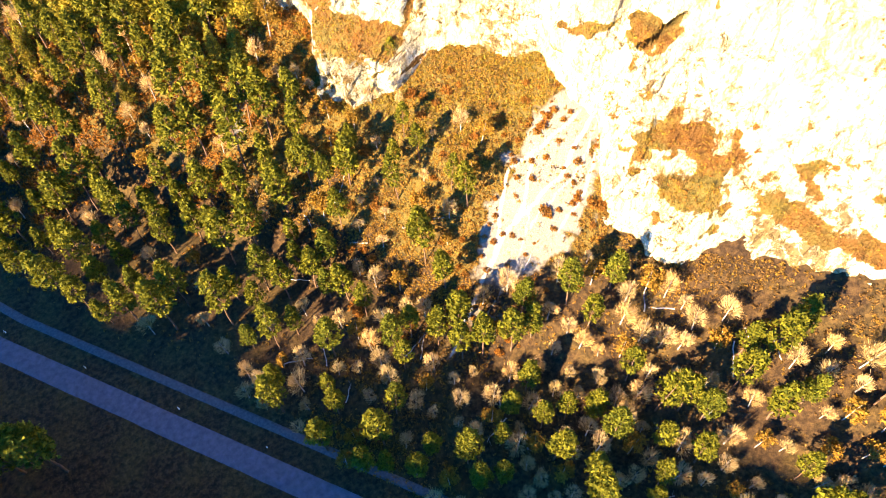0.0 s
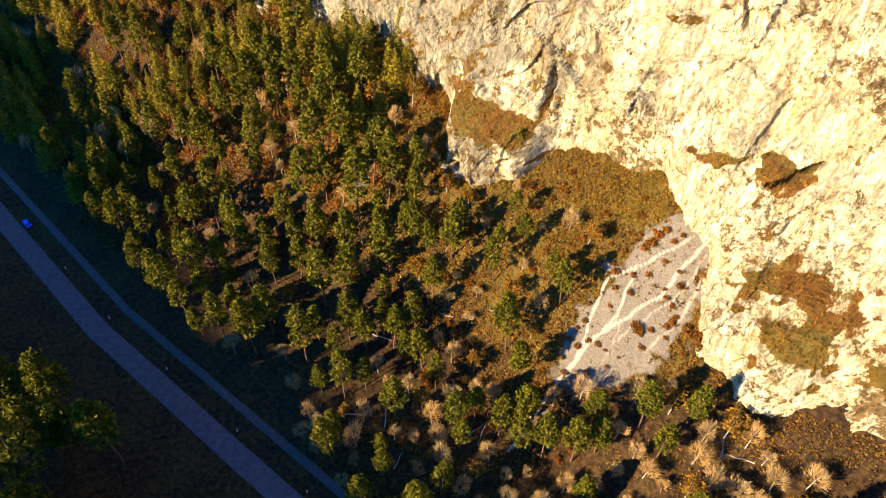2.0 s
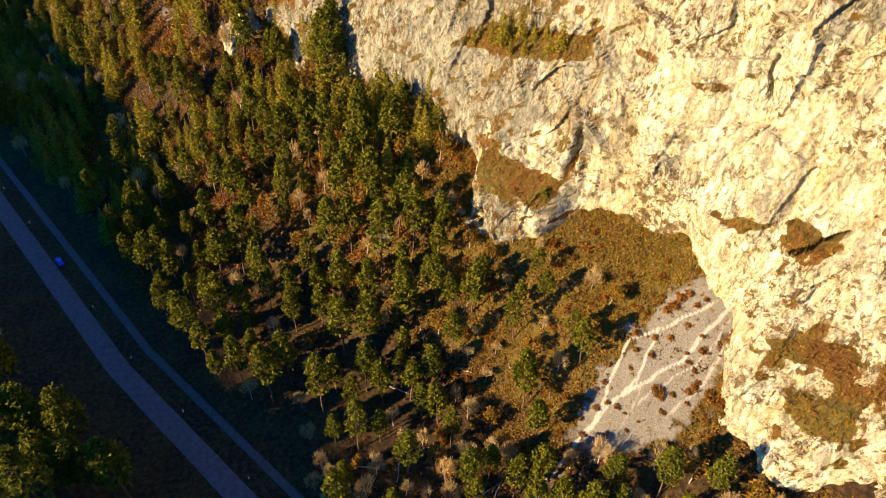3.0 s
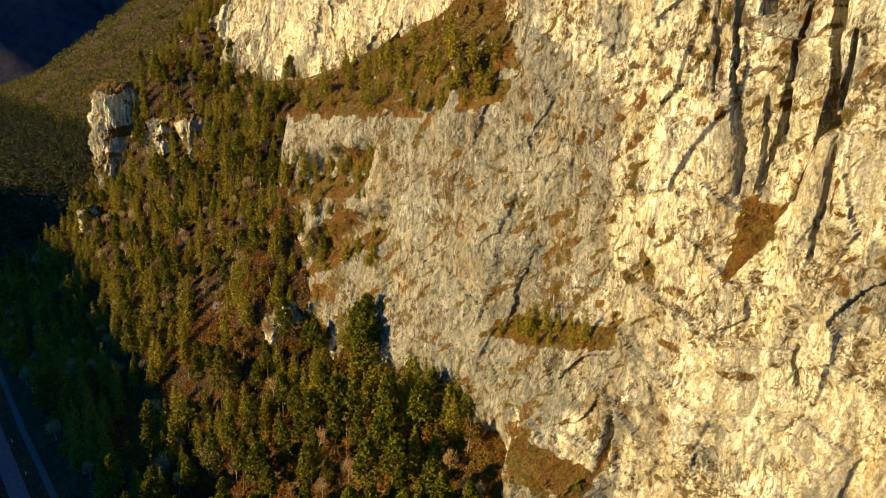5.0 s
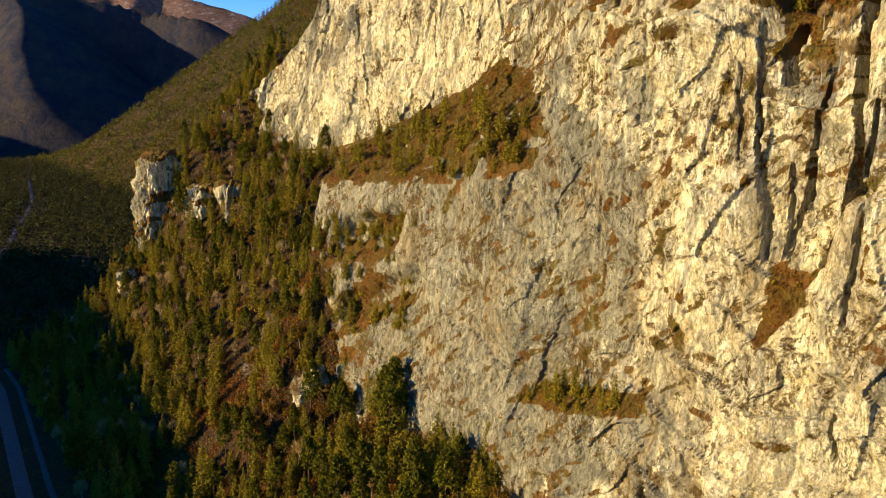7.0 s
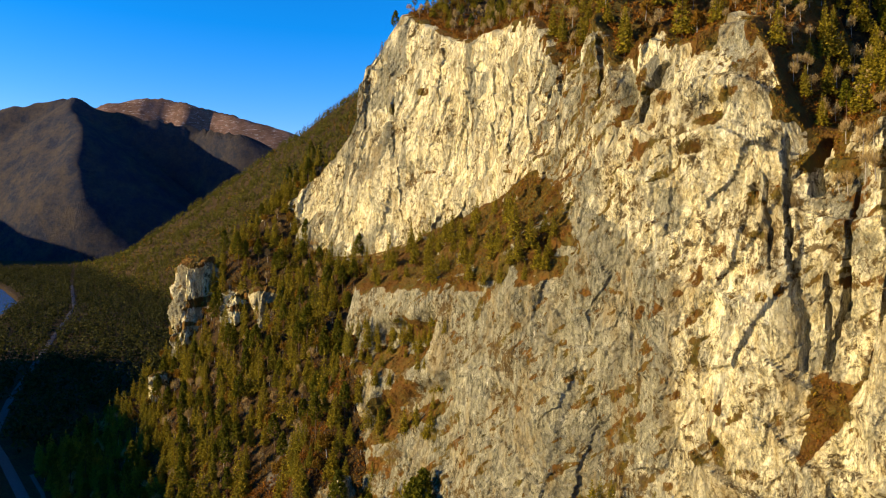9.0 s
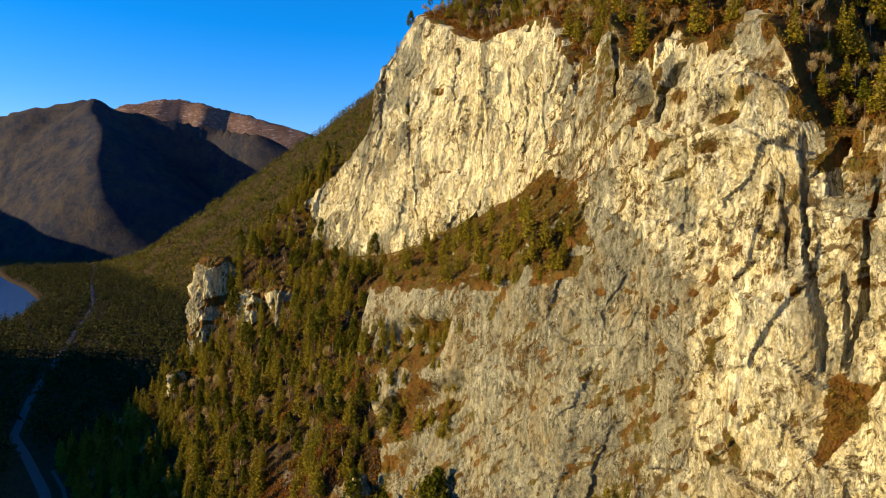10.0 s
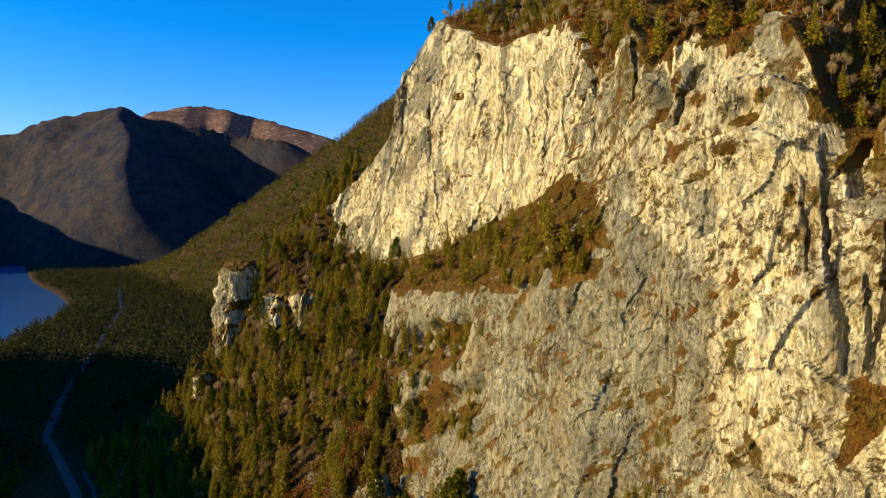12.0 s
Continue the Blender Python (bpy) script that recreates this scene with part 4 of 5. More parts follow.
# trees that stand out one by one in the open wood below the scree
LONE_PINES = (-31, 58, -27, 61, 34, 29, 25, 37, 13, 36, -1, 43, 5, 24, 39, 44, 25, 55, 22, 49, 71, 29, -29, 27, -38, 27, -34, 24, -57, 45, -51, 48, -36, 66, -44, 71, -73, 56, -75, 69, -90, 65)
LONE_BIRCHES = (54, 37, 26, 22, 16, 25, 11, 55, 15, 43, 5, 41, -12, 33, -14, 24, -18, 42, -37, 44, -30, 48, -41, 49, -28, 33, -46, 30, -59, 65, -63, 66, -5, 25, 49, 29, 40, 25, -51, 51)
for kind, table, lo, hi in (("pine", LONE_PINES, 0.8, 1.05), ("bare_tree", LONE_BIRCHES, 0.85, 1.2)):
    for a, c in zip(table[0::2], table[1::2]):
        p = on_ground(a, c)
        if free(p, 2.0):
            plant(kind, p, rng.uniform(lo, hi), rng)
# tall pines across the road, which shade its verges
for a, c in ((80, -25), (76, -19), (70, -27), (84, -31), (66, -22), (108, -25), (57, -17), (62, -33)):
    p = on_ground(a, c)
    if free(p, 2.0):
        plant("pine", p, rng.uniform(1.5, 1.8), rng)
# more pines out of view, added only for the shade they throw
sow(rng, 900, -190, 28, -85, -17, 4.6, choose("pine", 1.0), 300, None, 1.1, 1.4)
sow(rng, 320, 28, 75, -95, -34, 4.6, choose("pine", 1.0), 300, None, 1.1, 1.4)
# dense pines above the road
sow(rng, 2600, 22, 150, 18, 78, 6.3, choose("pine", 0.84, "bare_tree", 0.10, "autumn_tree", 0.06), 300,
    lambda s, d: clear(s, d) * (d > edge(s)) * smooth(-6, 6, s - 26 + 0.55 * (d - 60)) * smooth(0.22, 0.5, vnoise(s / 13, d / 13, 93) + 0.35 * smooth(34, 24, d)) * (1 - 0.7 * smooth(40, 62, d) * smooth(70, 105, s)), 0.75, 1.3)
# mixed open wood below the scree
sow(rng, 1100, -48, 34, 14, 66, 4.6, choose("pine", 0.28, "bare_tree", 0.60, "autumn_tree", 0.12), 300,
    lambda s, d: clear(s, d) * (d > edge(s) - 5) * 0.75 * smooth(66, 52, d + 0.2 * s), 0.7, 1.1)
# birches and pines on the lower slope below the slab
sow(rng, 2600, -150, -30, 12, 74, 4.0, choose("pine", 0.20, "bare_tree", 0.62, "autumn_tree", 0.18), 300,
    lambda s, d: clear(s, d) * (d > edge(s) - 8) * (1 - 0.2 * smooth(40, 66, d)), 0.75, 1.15)
# thin wood and scrub on the upper slope
sow(rng, 700, -6, 70, 58, 98, 4.6, choose("pine", 0.36, "autumn_tree", 0.30, "bare_tree", 0.34), 300,
    lambda s, d: clear(s, d) * 0.5 * smooth(96, 84, d), 0.5, 0.95)
sow(rng, 800, 60, 170, 64, 99, 4.9, choose("spruce", 0.46, "pine", 0.24, "autumn_tree", 0.15, "bare_tree", 0.15), 300,
    lambda s, d: clear(s, d) * 0.9, 0.85, 1.3)
sow(rng, 700, 62, 170, 82, 101, 3.8, choose("spruce", 0.62, "autumn_tree", 0.22, "bare_tree", 0.16), 300,
    lambda s, d: smooth(0.35, 0.5, vnoise(s / 9, d / 8, 78)) * (d < pairs(s, FOOT) - 0.6), 0.8, 1.35)
sow(rng, 700, 128, 182, 60, 108, 3.6, choose("spruce", 0.75, "pine", 0.1, "autumn_tree", 0.1, "bare_tree", 0.05), 300, lambda s, d: 0.75 + 0 * s, 0.5, 0.95)
# tall spruces against the foot of the face
sow(rng, 300, 78, 128, 86, 98, 3.6, choose("spruce", 0.5, "pine", 0.5), 300, lambda s, d: 0.9 * smooth(70, 84, s) * (1 - smooth(112, 128, s)), 1.15, 1.6)
# trees across the road
sow(rng, 500, 112, 420, -85, -22, 5.5, choose("pine", 0.8, "bare_tree", 0.2), 300, lambda s, d: 0.55 + 0 * s, 0.95, 1.25)
# the steep wooded spur and the wood at its foot
sow(rng, 5200, 150, 470, 20, 225, 4.7, choose("spruce", 0.58, "pine", 0.16, "autumn_tree", 0.15, "bare_tree", 0.11), 300,
    lambda s, d: 0.9 * (1 - 0.55 * smooth(265, 225, s) * (d > 34) * (d < 92)) * (d > 14 + pairs(s, SPUR_END)) * (d < np.where(s < 176, 92, 225)) * (1 - np.exp(-(((s - 233 - (d - 110) * 0.6) / 5.5) ** 2))) * (ground_z(s, d) < 200), 0.85, 1.3)
# bushes on the scree and along it
sow(rng, 900, -40, 2, 50, 102, 1.5, choose("bush", 1.0), 170, lambda s, d: 0.30 * smooth(0.2, 0.6, vnoise(s / 7, d / 7, 72)), 0.25, 0.65)
sow(rng, 700, -40, 150, 40, 103, 1.9, choose("bush", 1.0), 170, lambda s, d: 0.5 * clear(s, d) * floor_light(s, d), 0.5, 1.2)


for a, c, size in ((-16.8, 95, 1.3), (-16.2, 93.4, 1.2), (-15.4, 92.2, 1.0), (-12.8, 93.1, 0.9), (-17.4, 96.4, 1.1), (-27.2, 89.6, 1.1), (-18.3, 84.4, 0.9), (-23.6, 79.8, 1.3), (-24.6, 79.2, 1.0), (-30, 83.8, 1.2), (-29.4, 82.8, 0.9)):
    plant("bush", on_ground(a, c), 0.7 * size, rng, 400)
for k in range(16):
    plant("bush", on_ground(-29 - 0.5 * k + rng.normal(0, 0.5), 98 - 0.95 * k), rng.uniform(0.5, 0.9), rng, 400)


# trees on the ledges and the rim of the rock
def ledge_trees(n, s0, s1, z_low, z_high, kind, gap_m, lo, hi, most=300):
    for _ in range(n):
        s = rng.uniform(s0, s1)
        z = rng.uniform(z_low(s), z_high(s))
        d = float(rock_d(s, z)) - 0.1
        p = place(s, d, z)
        if free(p, gap_m):
            plant(kind, p, rng.uniform(lo, hi), rng, most)


ledge_trees(26, 27, 62, lambda s: 80.5 + 0.26 * (64 - s), lambda s: 84 + 0.26 * (64 - s), "spruce", 2.2, 0.28, 0.70, 300)
ledge_trees(420, 84, 230, lambda s: pairs(s, LEDGE) + 1, lambda s: pairs(s, LEDGE) * 0.35 + pairs(s, LEDGE_TOP) * 0.65, "spruce", 4.6, 0.35, 0.9, 300)
ledge_trees(230, 118, 172, lambda s: 74 + 0.2 * (170 - s), lambda s: 124 - 0.1 * (s - 126), "spruce", 2.4, 0.3, 0.7, 300)
ledge_trees(70, 78, 100, lambda s: pairs(s, LEDGE) + 1, lambda s: pairs(s, LEDGE) + 16, "spruce", 2.3, 0.35, 0.8, 300)
ledge_trees(14, -7, 3, lambda s: 166, lambda s: 178, "bare_tree", 1.5, 0.5, 0.8, 300)
for _ in range(1200):
    s = rng.uniform(-45, 36)
    d = float(rock_d(s, pairs(s, RIM), False)) + 3.0 + 48 * rng.uniform(0, 1) ** 1.2
    p = place(s, d, hill_z(s, d)[0])
    if free(p, 2.0):
        plant(("spruce", "bare_tree", "pine")[int(rng.choice(3, p=(0.42, 0.48, 0.10)))], p, rng.uniform(0.4, 0.8), rng, 300)
RIM_TREES = 1000
for _ in range(RIM_TREES):
    s = rng.uniform(-60, 330)
    back = float(rock_d(s, pairs(s, RIM), False))
    d = back + 3.4 + 58 * rng.uniform(0, 1) ** 1.7
    p = place(s, d, hill_z(s, d)[0])
    if free(p, 3.2):
        plant(("spruce", "bare_tree", "pine", "autumn_tree")[int(rng.choice(4, p=(0.36, 0.42, 0.06, 0.16)))], p, rng.uniform(0.5, 0.95), rng, 300)

settle("pine_wood", "pine", "dense green pine wood on the valley side", 2)
settle("spruce_wood", "spruce", "dense dark spruce wood on the steep slope", 2)
settle("birch_wood", "bare_tree", "grey leafless birches among the pines", 1)
settle("golden_wood", "autumn_tree", "golden autumn birches among the pines", 1)
settle("scrub", "bush", "low rusty scrub on the slope", 1)

# low growth: dry grass, seedlings and fallen leaves over the slopes, and tufts on the ledges
def tufts(name, label, pts, size, each, material, seed):
    r2 = np.random.default_rng(seed)
    v, f = blades(r2, pts + (0, 0, 0.25) * np.ones((len(pts), 1)), r2.uniform(0.6, 1.3, len(pts)) * 0.62 * size, 2 * each)
    return tagged(mesh_object(name, v, f, material, None, False), label, "undergrowth", kind="stuff")


def cover_points(n, s0, s1, d0, d1, gate, seed):
    r2 = np.random.default_rng(seed)
    a, b = r2.uniform(s0, s1, n), r2.uniform(d0, d1, n)
    keep = gate(a, b) > r2.uniform(0, 1, n)
    return on_ground(a[keep], b[keep])


open_slope = lambda s, d: (d < pairs(s, FOOT) + 1) * (1 - 0.93 * smooth(0.15, 0.5, scree_mask(s, d)[0])) * (1 - scree_mask(s, d)[1])
tufts("undergrowth", "rusty brown undergrowth and fallen leaves under the trees", cover_points(26000, -130, 160, 17, 106, lambda s, d: open_slope(s, d) * floor_light(s, d) * smooth(0.25, 0.6, vnoise(s / 9, d / 9, 73)), 101), 0.9, 4, LITTER, 1)
tufts("dry_grass", "straw coloured dry grass on the slope", cover_points(30000, -130, 170, 15, 106, lambda s, d: open_slope(s, d) * floor_light(s, d) * smooth(0.3, 0.7, vnoise(s / 12, d / 7, 74)), 102), 0.8, 4, DRY_GRASS, 2)
tufts("golden_grass", "golden dry grass on the open slope round the scree", cover_points(22000, -62, 64, 56, 105, lambda s, d: open_slope(s, d) * floor_light(s, d) * smooth(0.2, 0.5, vnoise(s / 8, d / 8, 99)), 109), 0.55, 4, STRAW, 13)
tufts("green_grass", "olive green grass below the cliff foot", cover_points(9000, -30, 70, 84, 106, lambda s, d: open_slope(s, d) * smooth(0.2, 0.6, vnoise(s / 6, d / 6, 75)), 103), 0.6, 4, GREEN_GRASS, 3)
tufts("slope_grass", "brown grass and scrub on the steep wooded slope", cover_points(22000, 150, 450, 30, 220, lambda s, d: 0.7 * (ground_z(s, d) < 190) + 0 * s, 104), 1.3, 3, DRY_GRASS, 4)
tufts("slope_scrub", "rusty scrub under the trees of the steep slope", cover_points(16000, 150, 450, 30, 220, lambda s, d: smooth(0.4, 0.6, vnoise(s / 14, d / 12, 94)) * (ground_z(s, d) < 190), 107), 1.4, 3, RUST, 10)
tufts("upper_scrub", "orange brown scrub between the thin trees of the upper slope", cover_points(24000, 60, 250, 34, 100, lambda s, d: open_slope(s, d) * floor_light(s, d) * smooth(0.3, 0.55, vnoise(s / 9, d / 8, 95)), 108), 1.0, 4, RUST, 11)
rim_rng = np.random.default_rng(14)
rim_s = rim_rng.uniform(-60, 335, 9000)
rim_d = rock_d(rim_s, pairs(rim_s, RIM), False) + 4 + 24 * rim_rng.uniform(0, 1, 9000) ** 1.5
tufts("rim_scrub", "russet scrub and dead grass along the rim of the cliff", place(rim_s, rim_d, hill_z(rim_s, rim_d)[0]), 1.2, 4, RUST, 12)
tufts("apron_grass", "brown and straw coloured scrub at the foot of the face", cover_points(9000, 40, 178, 84, 113, lambda s, d: 0.9 + 0 * s, 105), 1.1, 3, DRY_GRASS, 8)
tufts("apron_scrub", "rusty scrub at the foot of the face", cover_points(4200, 40, 178, 84, 113, lambda s, d: smooth(0.3, 0.6, vnoise(s / 6, d / 6, 80)), 106), 1.2, 4, RUST, 9)
grow = np.random.default_rng(6)
SLANT = np.gradient(rock_d(S3, Z3, False), axis=1) / np.maximum(np.gradient(Z3, axis=1), 1e-3)
LEAFY = np.argwhere((COVER3[:, :, 1] > grow.uniform(0.3, 0.8, S3.shape)) & ((SLANT > 0.38) | (COVER3[:, :, 2] > grow.uniform(0.3, 0.8, S3.shape))) & (grow.uniform(0, 1, S3.shape) < 0.5))
LP = place(S3, D3, Z3)[LEAFY[:, 0], LEAFY[:, 1]]
half = grow.uniform(0, 1, len(LP))
tufts("ledge_grass", "dry brown grass on the ledges of the cliff", LP[half < 0.42], 0.55, 4, DRY_GRASS, 5)
tufts("ledge_scrub", "rusty scrub on the ledges of the cliff", LP[(half >= 0.42) & (half < 0.62)], 0.65, 4, RUST, 6)
tufts("ledge_moss", "green moss and juniper on the ledges of the cliff", LP[half >= 0.62], 0.65, 4, GREEN_GRASS, 7)

# fallen pale trunks on the forest floor
def fallen_log(k, a, c, turn, length):
    r2 = np.random.default_rng(200 + k)
    pts = [np.array([x, 0.15 * math.sin(1.7 * x + k), 0.06 * math.sin(x)]) for x in np.linspace(-length / 2, length / 2, 6)]
    bits = [tube(pts[i], pts[i + 1], 0.17 - 0.02 * i, 0.15 - 0.02 * i, 6) for i in range(5)]
    for x in r2.uniform(0, length / 2, 5):
        bits.append(tube((x, 0, 0), (x + 0.8, r2.normal(0, 0.7), 0.5), 0.04, 0.015, 3))
    ob = mesh_object("fallen_log", *join(bits), PALE_BARK)
    lo, hi = float(ground_z(a, c - 0.5)), float(ground_z(a, c + 0.5))
    p = place(a, c, 0.5 * (lo + hi) + 0.1)
    out = Vector((float(ACROSS[0]), float(ACROSS[1]), hi - lo)).normalized()
    along = Vector((float(ALONG[0]), float(ALONG[1]), 0))
    way = along * math.cos(turn) + out * math.sin(turn)
    ob.matrix_basis = Matrix.Translation([float(v) for v in p]) @ way.to_track_quat("X", "Z").to_matrix().to_4x4()
    tagged(ob, "pale fallen birch trunk lying on the leaf litter", "log", "fallen trunks", "thing")


log_rng = np.random.default_rng(12)
for k in range(26):
    fallen_log(k, log_rng.uniform(-85, 45), log_rng.uniform(26, 74), log_rng.uniform(0, 6.28), log_rng.uniform(4, 9))

# the far woods of the valley and its side
far_rng = np.random.default_rng(9)
def far_tree(seed):
    """A small conifer for woods far off: a few drooping tiers."""
    r2 = np.random.default_rng(seed)
    c, z = [], []
    for t in (0.12, 0.34, 0.56, 0.78):
        for a in r2.uniform(0, 6.28) + np.arange(3 if t < 0.7 else 2) * 2.2:
            r = 2.1 * (1 - t) * r2.uniform(0.6, 1.1)
            c.append((r * math.cos(a), r * math.sin(a), 15 * t + 1.5))
            z.append(4.6 * (1.08 - t))
    return blades(r2, np.array(c), 0.74 * np.array(z), 2, 0.3)


FAR_TREES = [far_tree(60 + k) for k in range(4)]


def far_wood(n, s0, s1, d0, d1, gate, name, label, lo=0.7, hi=1.3, material=None):
    s, d = far_rng.uniform(s0, s1, n), far_rng.uniform(d0, d1, n)
    keep = gate(s, d) > far_rng.uniform(0, 1, n)
    s, d = s[keep], d[keep]
    p = on_ground(s, d)
    bits = []
    for q, k, a, size in zip(p, far_rng.integers(0, 4, len(p)), far_rng.uniform(0, 6.28, len(p)), far_rng.uniform(lo, hi, len(p))):
        v, f = FAR_TREES[k]
        c, w = math.cos(a) * size, math.sin(a) * size
        bits.append((np.stack([v[:, 0] * c - v[:, 1] * w, v[:, 0] * w + v[:, 1] * c, v[:, 2] * size], -1) + q, f))
    ob = mesh_object(name, *join(bits), material or FAR_NEEDLES, None, False)
    return tagged(ob, label, "forest", kind="stuff")


off_road = lambda s, d: (np.abs(d - pairs(s, ROAD)) > 5.0 + 5 * smooth(520, 460, s)) * (d > pairs(s, BANK) + 8)
far_wood(9000, 420, 2300, -100, 320, lambda s, d: off_road(s, d) * np.clip(0.35 + 900 / (s + 900), 0, 1), "valley_forest", "conifer forest on the valley floor, darkened in colour for shade", 1.0, 1.7, SHADED_NEEDLES)
far_wood(20000, 470, 2400, 215, 1250, lambda s, d: np.clip(1.3 - s / 2600, 0.25, 1) * (d > pairs(s, SPUR_END) + 8), "hillside_forest", "forest of conifers on the long hillside", 1.0, 1.75)

far_wood(4200, 470, 2200, 215, 1100, lambda s, d: np.clip(1.3 - s / 2200, 0.2, 1) * smooth(0.3, 0.6, vnoise(s / 90, d / 90, 79)) * (d > pairs(s, SPUR_END) + 8), "golden_hillside_trees", "golden larches scattered through the hillside forest", 0.8, 1.4, GOLD)


# ---- far mountains ----
def mountain_material(name, low, high, snow=0.0):
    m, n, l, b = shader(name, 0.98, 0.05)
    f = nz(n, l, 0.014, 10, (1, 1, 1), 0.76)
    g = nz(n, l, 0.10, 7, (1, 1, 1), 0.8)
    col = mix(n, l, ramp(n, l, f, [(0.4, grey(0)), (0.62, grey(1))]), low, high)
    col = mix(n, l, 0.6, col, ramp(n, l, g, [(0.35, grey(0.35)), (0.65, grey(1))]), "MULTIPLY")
    if snow:
        col = mix(n, l, ramp(n, l, nz(n, l, 0.05, 8, (0.5, 1, 2.2), 0.75), [(0.56, grey(0)), (0.66, grey(snow))]), col, (0.6, 0.62, 0.66))
    l.new(col, b.inputs["Base Color"])
    bump(n, l, b, g, 1.0, 12)
    return m


def mountain(name, skyline, y_crest, y_near, y_far, x0, x1, material, seed, label, ribs, swap=False):
    X, Y = np.meshgrid(np.arange(x0, x1, 18.0), np.arange(y_near, y_far, 18.0), indexing="ij")
    crest = pairs(X, skyline)
    near = y_near + (0 if swap else 1) * (y_crest < 3500) * pairs(X, (-2900, 430, -2000, 360, -1700, 80, -1400, 0))
    line = y_crest + 90 * fbm(X / 260, X * 0, seed, 2)
    t = np.where(Y < line, (Y - near) / (line - near), (y_far - Y) / (y_far - line))
    t = np.clip(t, 0, 1)
    rib = ridged(X / 210 + 0.5 * fbm(X / 300, Y / 300, seed + 2, 2), Y / 700, seed + 1, 5)
    z = crest * np.clip(1.015 - np.sqrt((1 - t) ** 2 + 0.0009), 0, 1) ** 0.9 * (1 - ribs * (1 - rib) * np.sin(np.pi * np.clip(t, 0, 1)) * 0.9) + 10 * fbm(X / 90, Y / 90, seed + 4, 4) * smooth(0.02, 0.2, t) - 8 * (1 - smooth(0, 0.03, t))
    if not swap and y_crest < 3500:
        # a spur runs towards the river from the summit; behind it the flank falls into a deep hollow
        spine = -1490 + 270 * (1 - t) + 60 * fbm(Y / 150, Y * 0, seed + 6, 3)
        tent = 690 * t ** 0.45 - 0.8 * np.maximum(X - spine, 0) - 0.6 * np.maximum(spine - X, 0) + 22 * fbm(X / 90, Y / 90, seed + 7, 4)
        z = np.where(Y < line, np.where(X > spine, np.maximum(tent, crest * smooth(0.85, 1.0, t)), np.maximum(z, tent)), z)
        z = z * smooth(0.0, 0.05, t)
    if swap:
        X, Y = -Y, X
    ob = mesh_object(name, np.stack([X, Y, z], -1).reshape(-1, 3), grid_faces(*X.shape), material)
    return tagged(ob, label, "mountain", kind="structure")


# the blue haze of distance is mixed into this forest's base colours
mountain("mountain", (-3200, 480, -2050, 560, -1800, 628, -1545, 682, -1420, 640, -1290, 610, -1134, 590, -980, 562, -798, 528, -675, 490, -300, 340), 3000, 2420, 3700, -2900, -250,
         mountain_material("haze_tinted_forest", (0.028, 0.035, 0.058), (0.088, 0.072, 0.060)), 81, "dark forested mountain with rocky ribs across the river, tinted blue for haze", 0.50)
mountain("mountain", (-2600, 630, -1950, 845, -1600, 912, -1240, 820, -900, 730, -400, 540), 4150, 3500, 4550, -2250, -250,
         mountain_material("bare_larch_wood", (0.11, 0.066, 0.050), (0.22, 0.135, 0.105), 0.5), 91, "brown larch-covered mountain with patches of snow", 0.25)
# an unseen range, added beside the view to shade the far mountain
mountain("mountain", (1500, 300, 1900, 470, 2400, 480, 2900, 470, 3150, 300), 2650, 2250, 3100, 1500, 3150,
         mountain_material("dark_forest", (0.020, 0.026, 0.012), (0.06, 0.05, 0.03)), 95, "unseen forested mountain added beside the view to cast shade", 0.1, True)


# ---- roadside: marker posts and a parked car ----
def plain(name, colour, rough=0.5, metal=0.0):
    m, n, l, b = shader(name, rough, 0.4)
    b.inputs["Metallic"].default_value = metal
    f = nz(n, l, 6, 4)
    l.new(mix(n, l, ramp(n, l, f, [(0.35, grey(0.75)), (0.65, grey(1.0))]), tuple(0.7 * c for c in colour), colour), b.inputs["Base Color"])
    return m


WHITE, BLACK, RED = plain("white_plastic", (0.8, 0.8, 0.78)), plain("black_rubber", (0.02, 0.02, 0.02), 0.8), plain("red_reflector", (0.5, 0.03, 0.02))
BLUE, GLASS, STEEL = plain("blue_paint", (0.02, 0.06, 0.55), 0.25), plain("dark_glass", (0.02, 0.025, 0.03), 0.1), plain("wheel_rim", (0.45, 0.45, 0.46), 0.35, 0.8)


def part(name, bm, material, parent, label=""):
    me = bpy.data.meshes.new(name)
    bm.to_mesh(me)
    bm.free()
    me.materials.append(material)
    ob = new(name, me)
    ob.parent = parent
    if label:
        ob["label"] = label
    return ob


def box(x, y, z, cx=0.0, cy=0.0, cz=0.0, round_by=0.0, top=1.0):
    """A box with rounded edges, its top drawn in by a share."""
    bm = bmesh.new()
    bmesh.ops.create_cube(bm, size=1.0)
    for v in bm.verts:
        k = top if v.co.z > 0 else 1.0
        v.co = Vector((v.co.x * x * k + cx, v.co.y * y * k + cy, v.co.z * z + cz))
    if round_by:
        bmesh.ops.bevel(bm, geom=bm.edges[:], offset=round_by, segments=2, affect="EDGES", profile=0.6)
    return bm


def drum(radius, width, cx, cy, cz):
    bm = bmesh.new()
    bmesh.ops.create_cone(bm, cap_ends=True, segments=20, radius1=radius, radius2=radius, depth=width,
                          matrix=Matrix.Translation((cx, cy, cz)) @ Matrix.Rotation(math.pi / 2, 4, "X"))
    bmesh.ops.bevel(bm, geom=[e for e in bm.edges if len(e.link_faces) == 2 and e.calc_face_angle(0) > 1], offset=0.03, segments=1, affect="EDGES")
    return bm


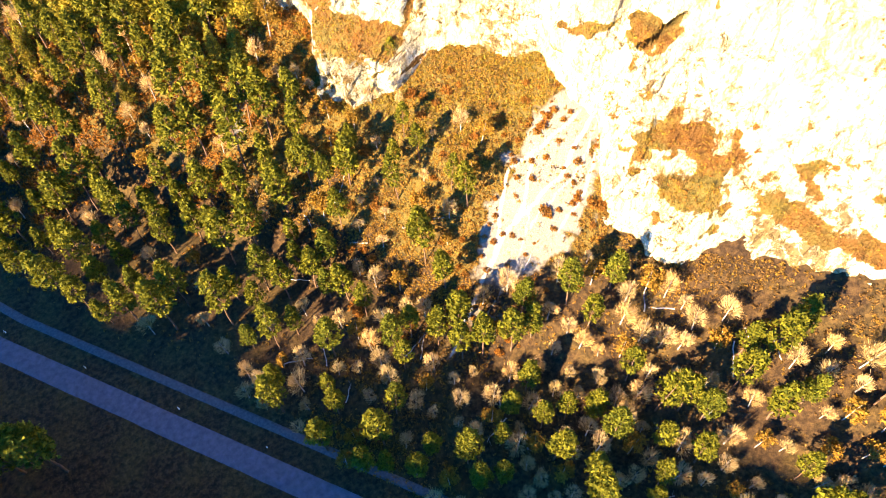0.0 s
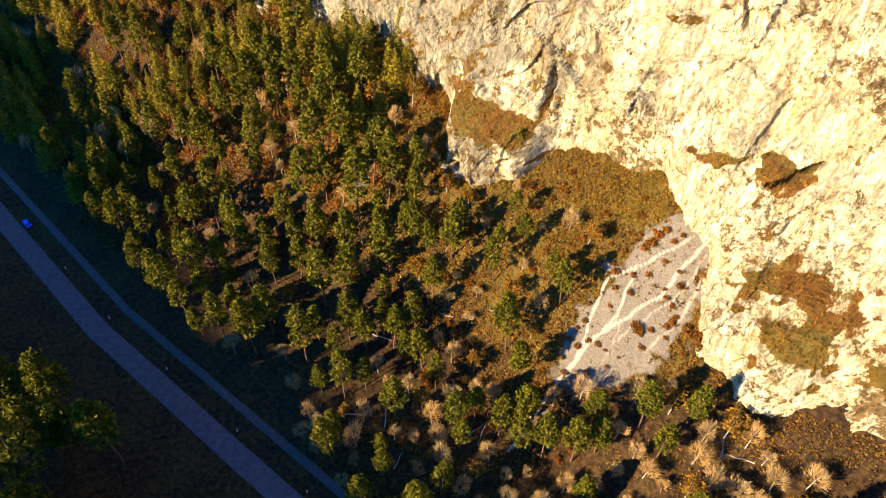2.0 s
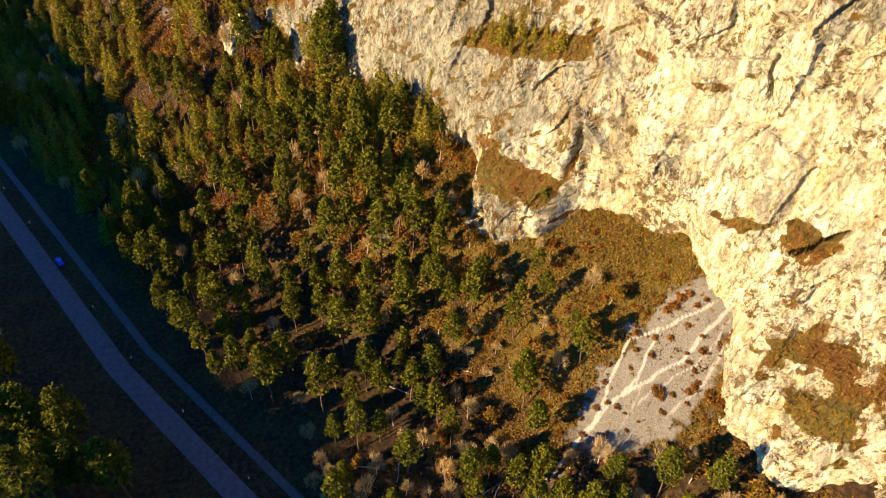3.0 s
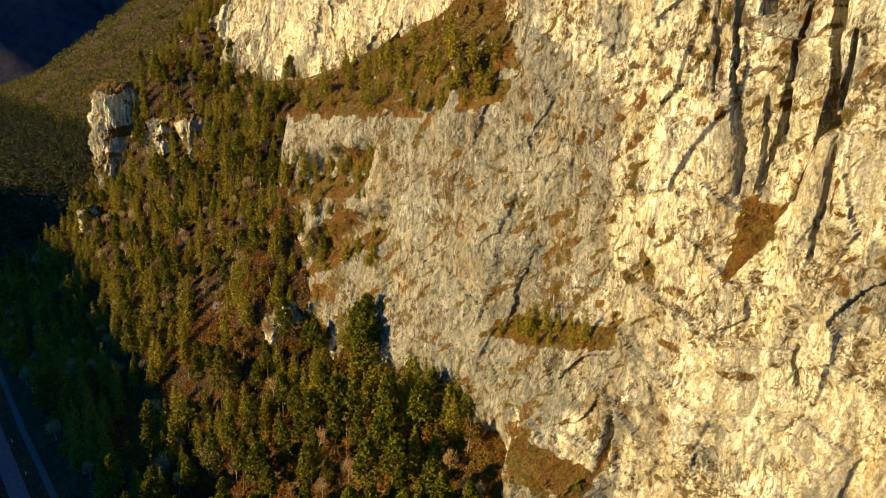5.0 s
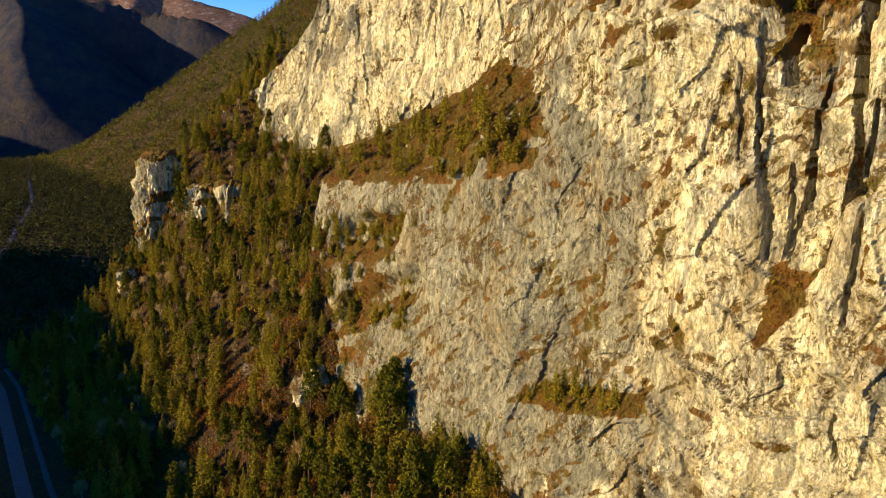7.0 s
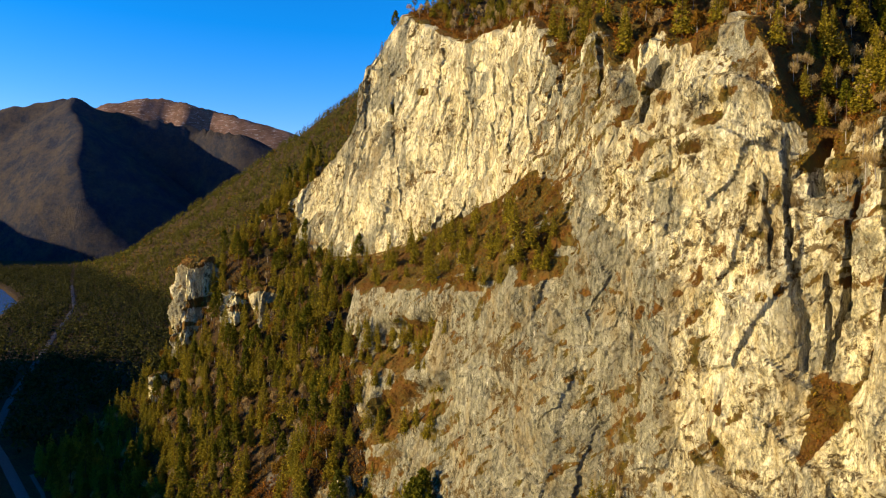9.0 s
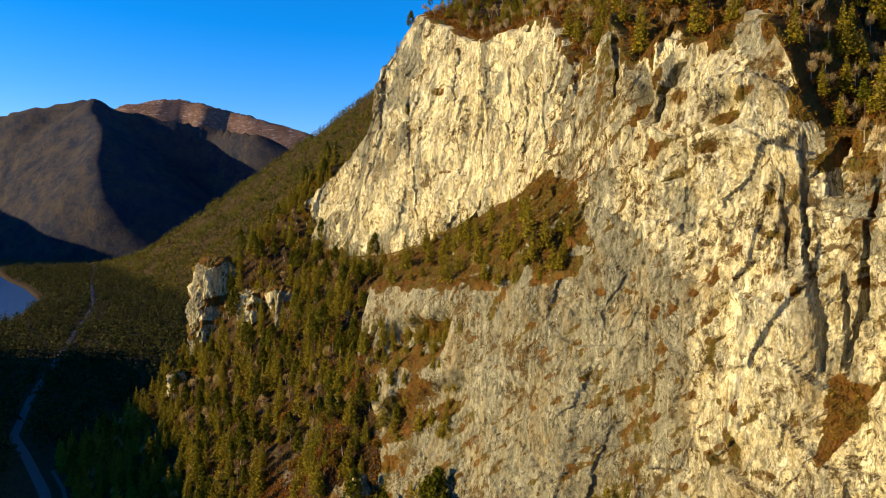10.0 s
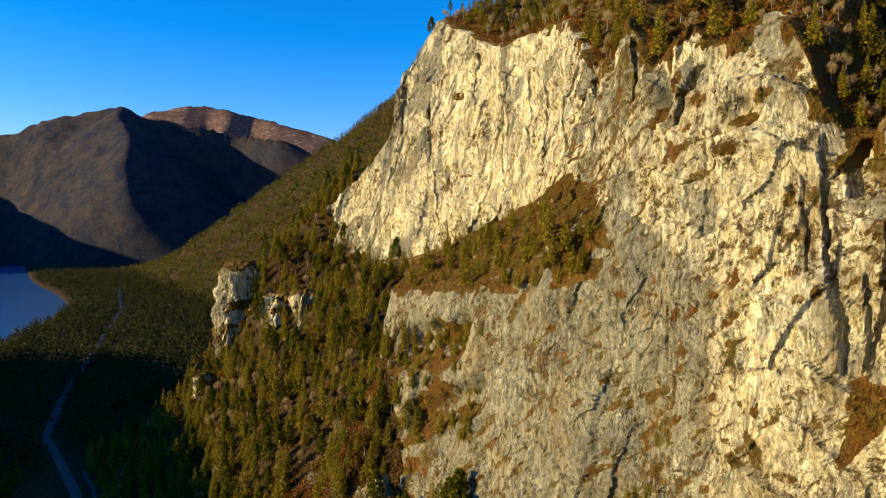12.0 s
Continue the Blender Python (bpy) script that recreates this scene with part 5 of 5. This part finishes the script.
def at_road(s, off, z=0.2):
    p = place(s, float(pairs(s, ROAD)) + off, z)
    return Matrix.Translation([float(c) for c in p]) @ Matrix.Rotation(TURN + math.pi / 2, 4, "Z")


def marker_post():
    root = new("marker_post")
    tagged(root, "white plastic marker post with black band beside the road", "road post", "marker posts along the road", "thing")
    part("post", box(0.22, 0.16, 1.2, 0, 0, 0.35, 0.03, 0.9), WHITE, root)
    part("band", box(0.226, 0.166, 0.22, 0, 0, 0.68, 0.02, 0.98), BLACK, root, "black band near the top")
    part("reflector", box(0.06, 0.18, 0.14, 0, 0, 0.68, 0.01), RED, root, "small red reflector")
    return root


first = marker_post()
first.matrix_basis = at_road(17, 4.5)
for s_post in (43, 73, 101, 129, 186, 214, 242):
    copy_thing(first, at_road(s_post, 4.5))


def parked_car():
    root = new("car")
    tagged(root, "small blue car parked on the verge beside the road", "car", kind="thing")
    part("body", box(4.1, 1.68, 0.62, 0, 0, 0.62, 0.14, 0.97), BLUE, root)
    cabin = part("cabin", box(2.2, 1.56, 0.60, -0.25, 0, 1.20, 0.12, 0.80), BLUE, root)
    part("windscreen", box(0.06, 1.28, 0.44, 0.74, 0, 1.18, 0.02), GLASS, cabin, "dark glass windscreen")
    part("rear_window", box(0.06, 1.24, 0.42, -1.24, 0, 1.18, 0.02), GLASS, cabin, "dark glass rear window")
    for side in (-1, 1):
        part("side_window", box(1.6, 0.05, 0.36, -0.25, side * 0.72, 1.20, 0.02), GLASS, cabin, "dark glass side window")
        part("headlight", box(0.08, 0.32, 0.16, 2.03, side * 0.58, 0.72, 0.03), WHITE, root, "clear headlight")
        part("tail_light", box(0.08, 0.26, 0.18, -2.03, side * 0.62, 0.76, 0.03), RED, root, "red tail light")
        for x in (-1.25, 1.3):
            wheel = part("wheel", drum(0.31, 0.2, x, side * 0.76, 0.31), BLACK, root, "black rubber wheel")
            part("rim", drum(0.19, 0.04, x, side * 0.87, 0.31), STEEL, wheel, "grey metal rim")
    part("bumper", box(0.16, 1.6, 0.22, 2.05, 0, 0.42, 0.05), BLACK, root, "black plastic bumper")
    return root


parked_car().matrix_basis = at_road(157, 4.6, 0.1)
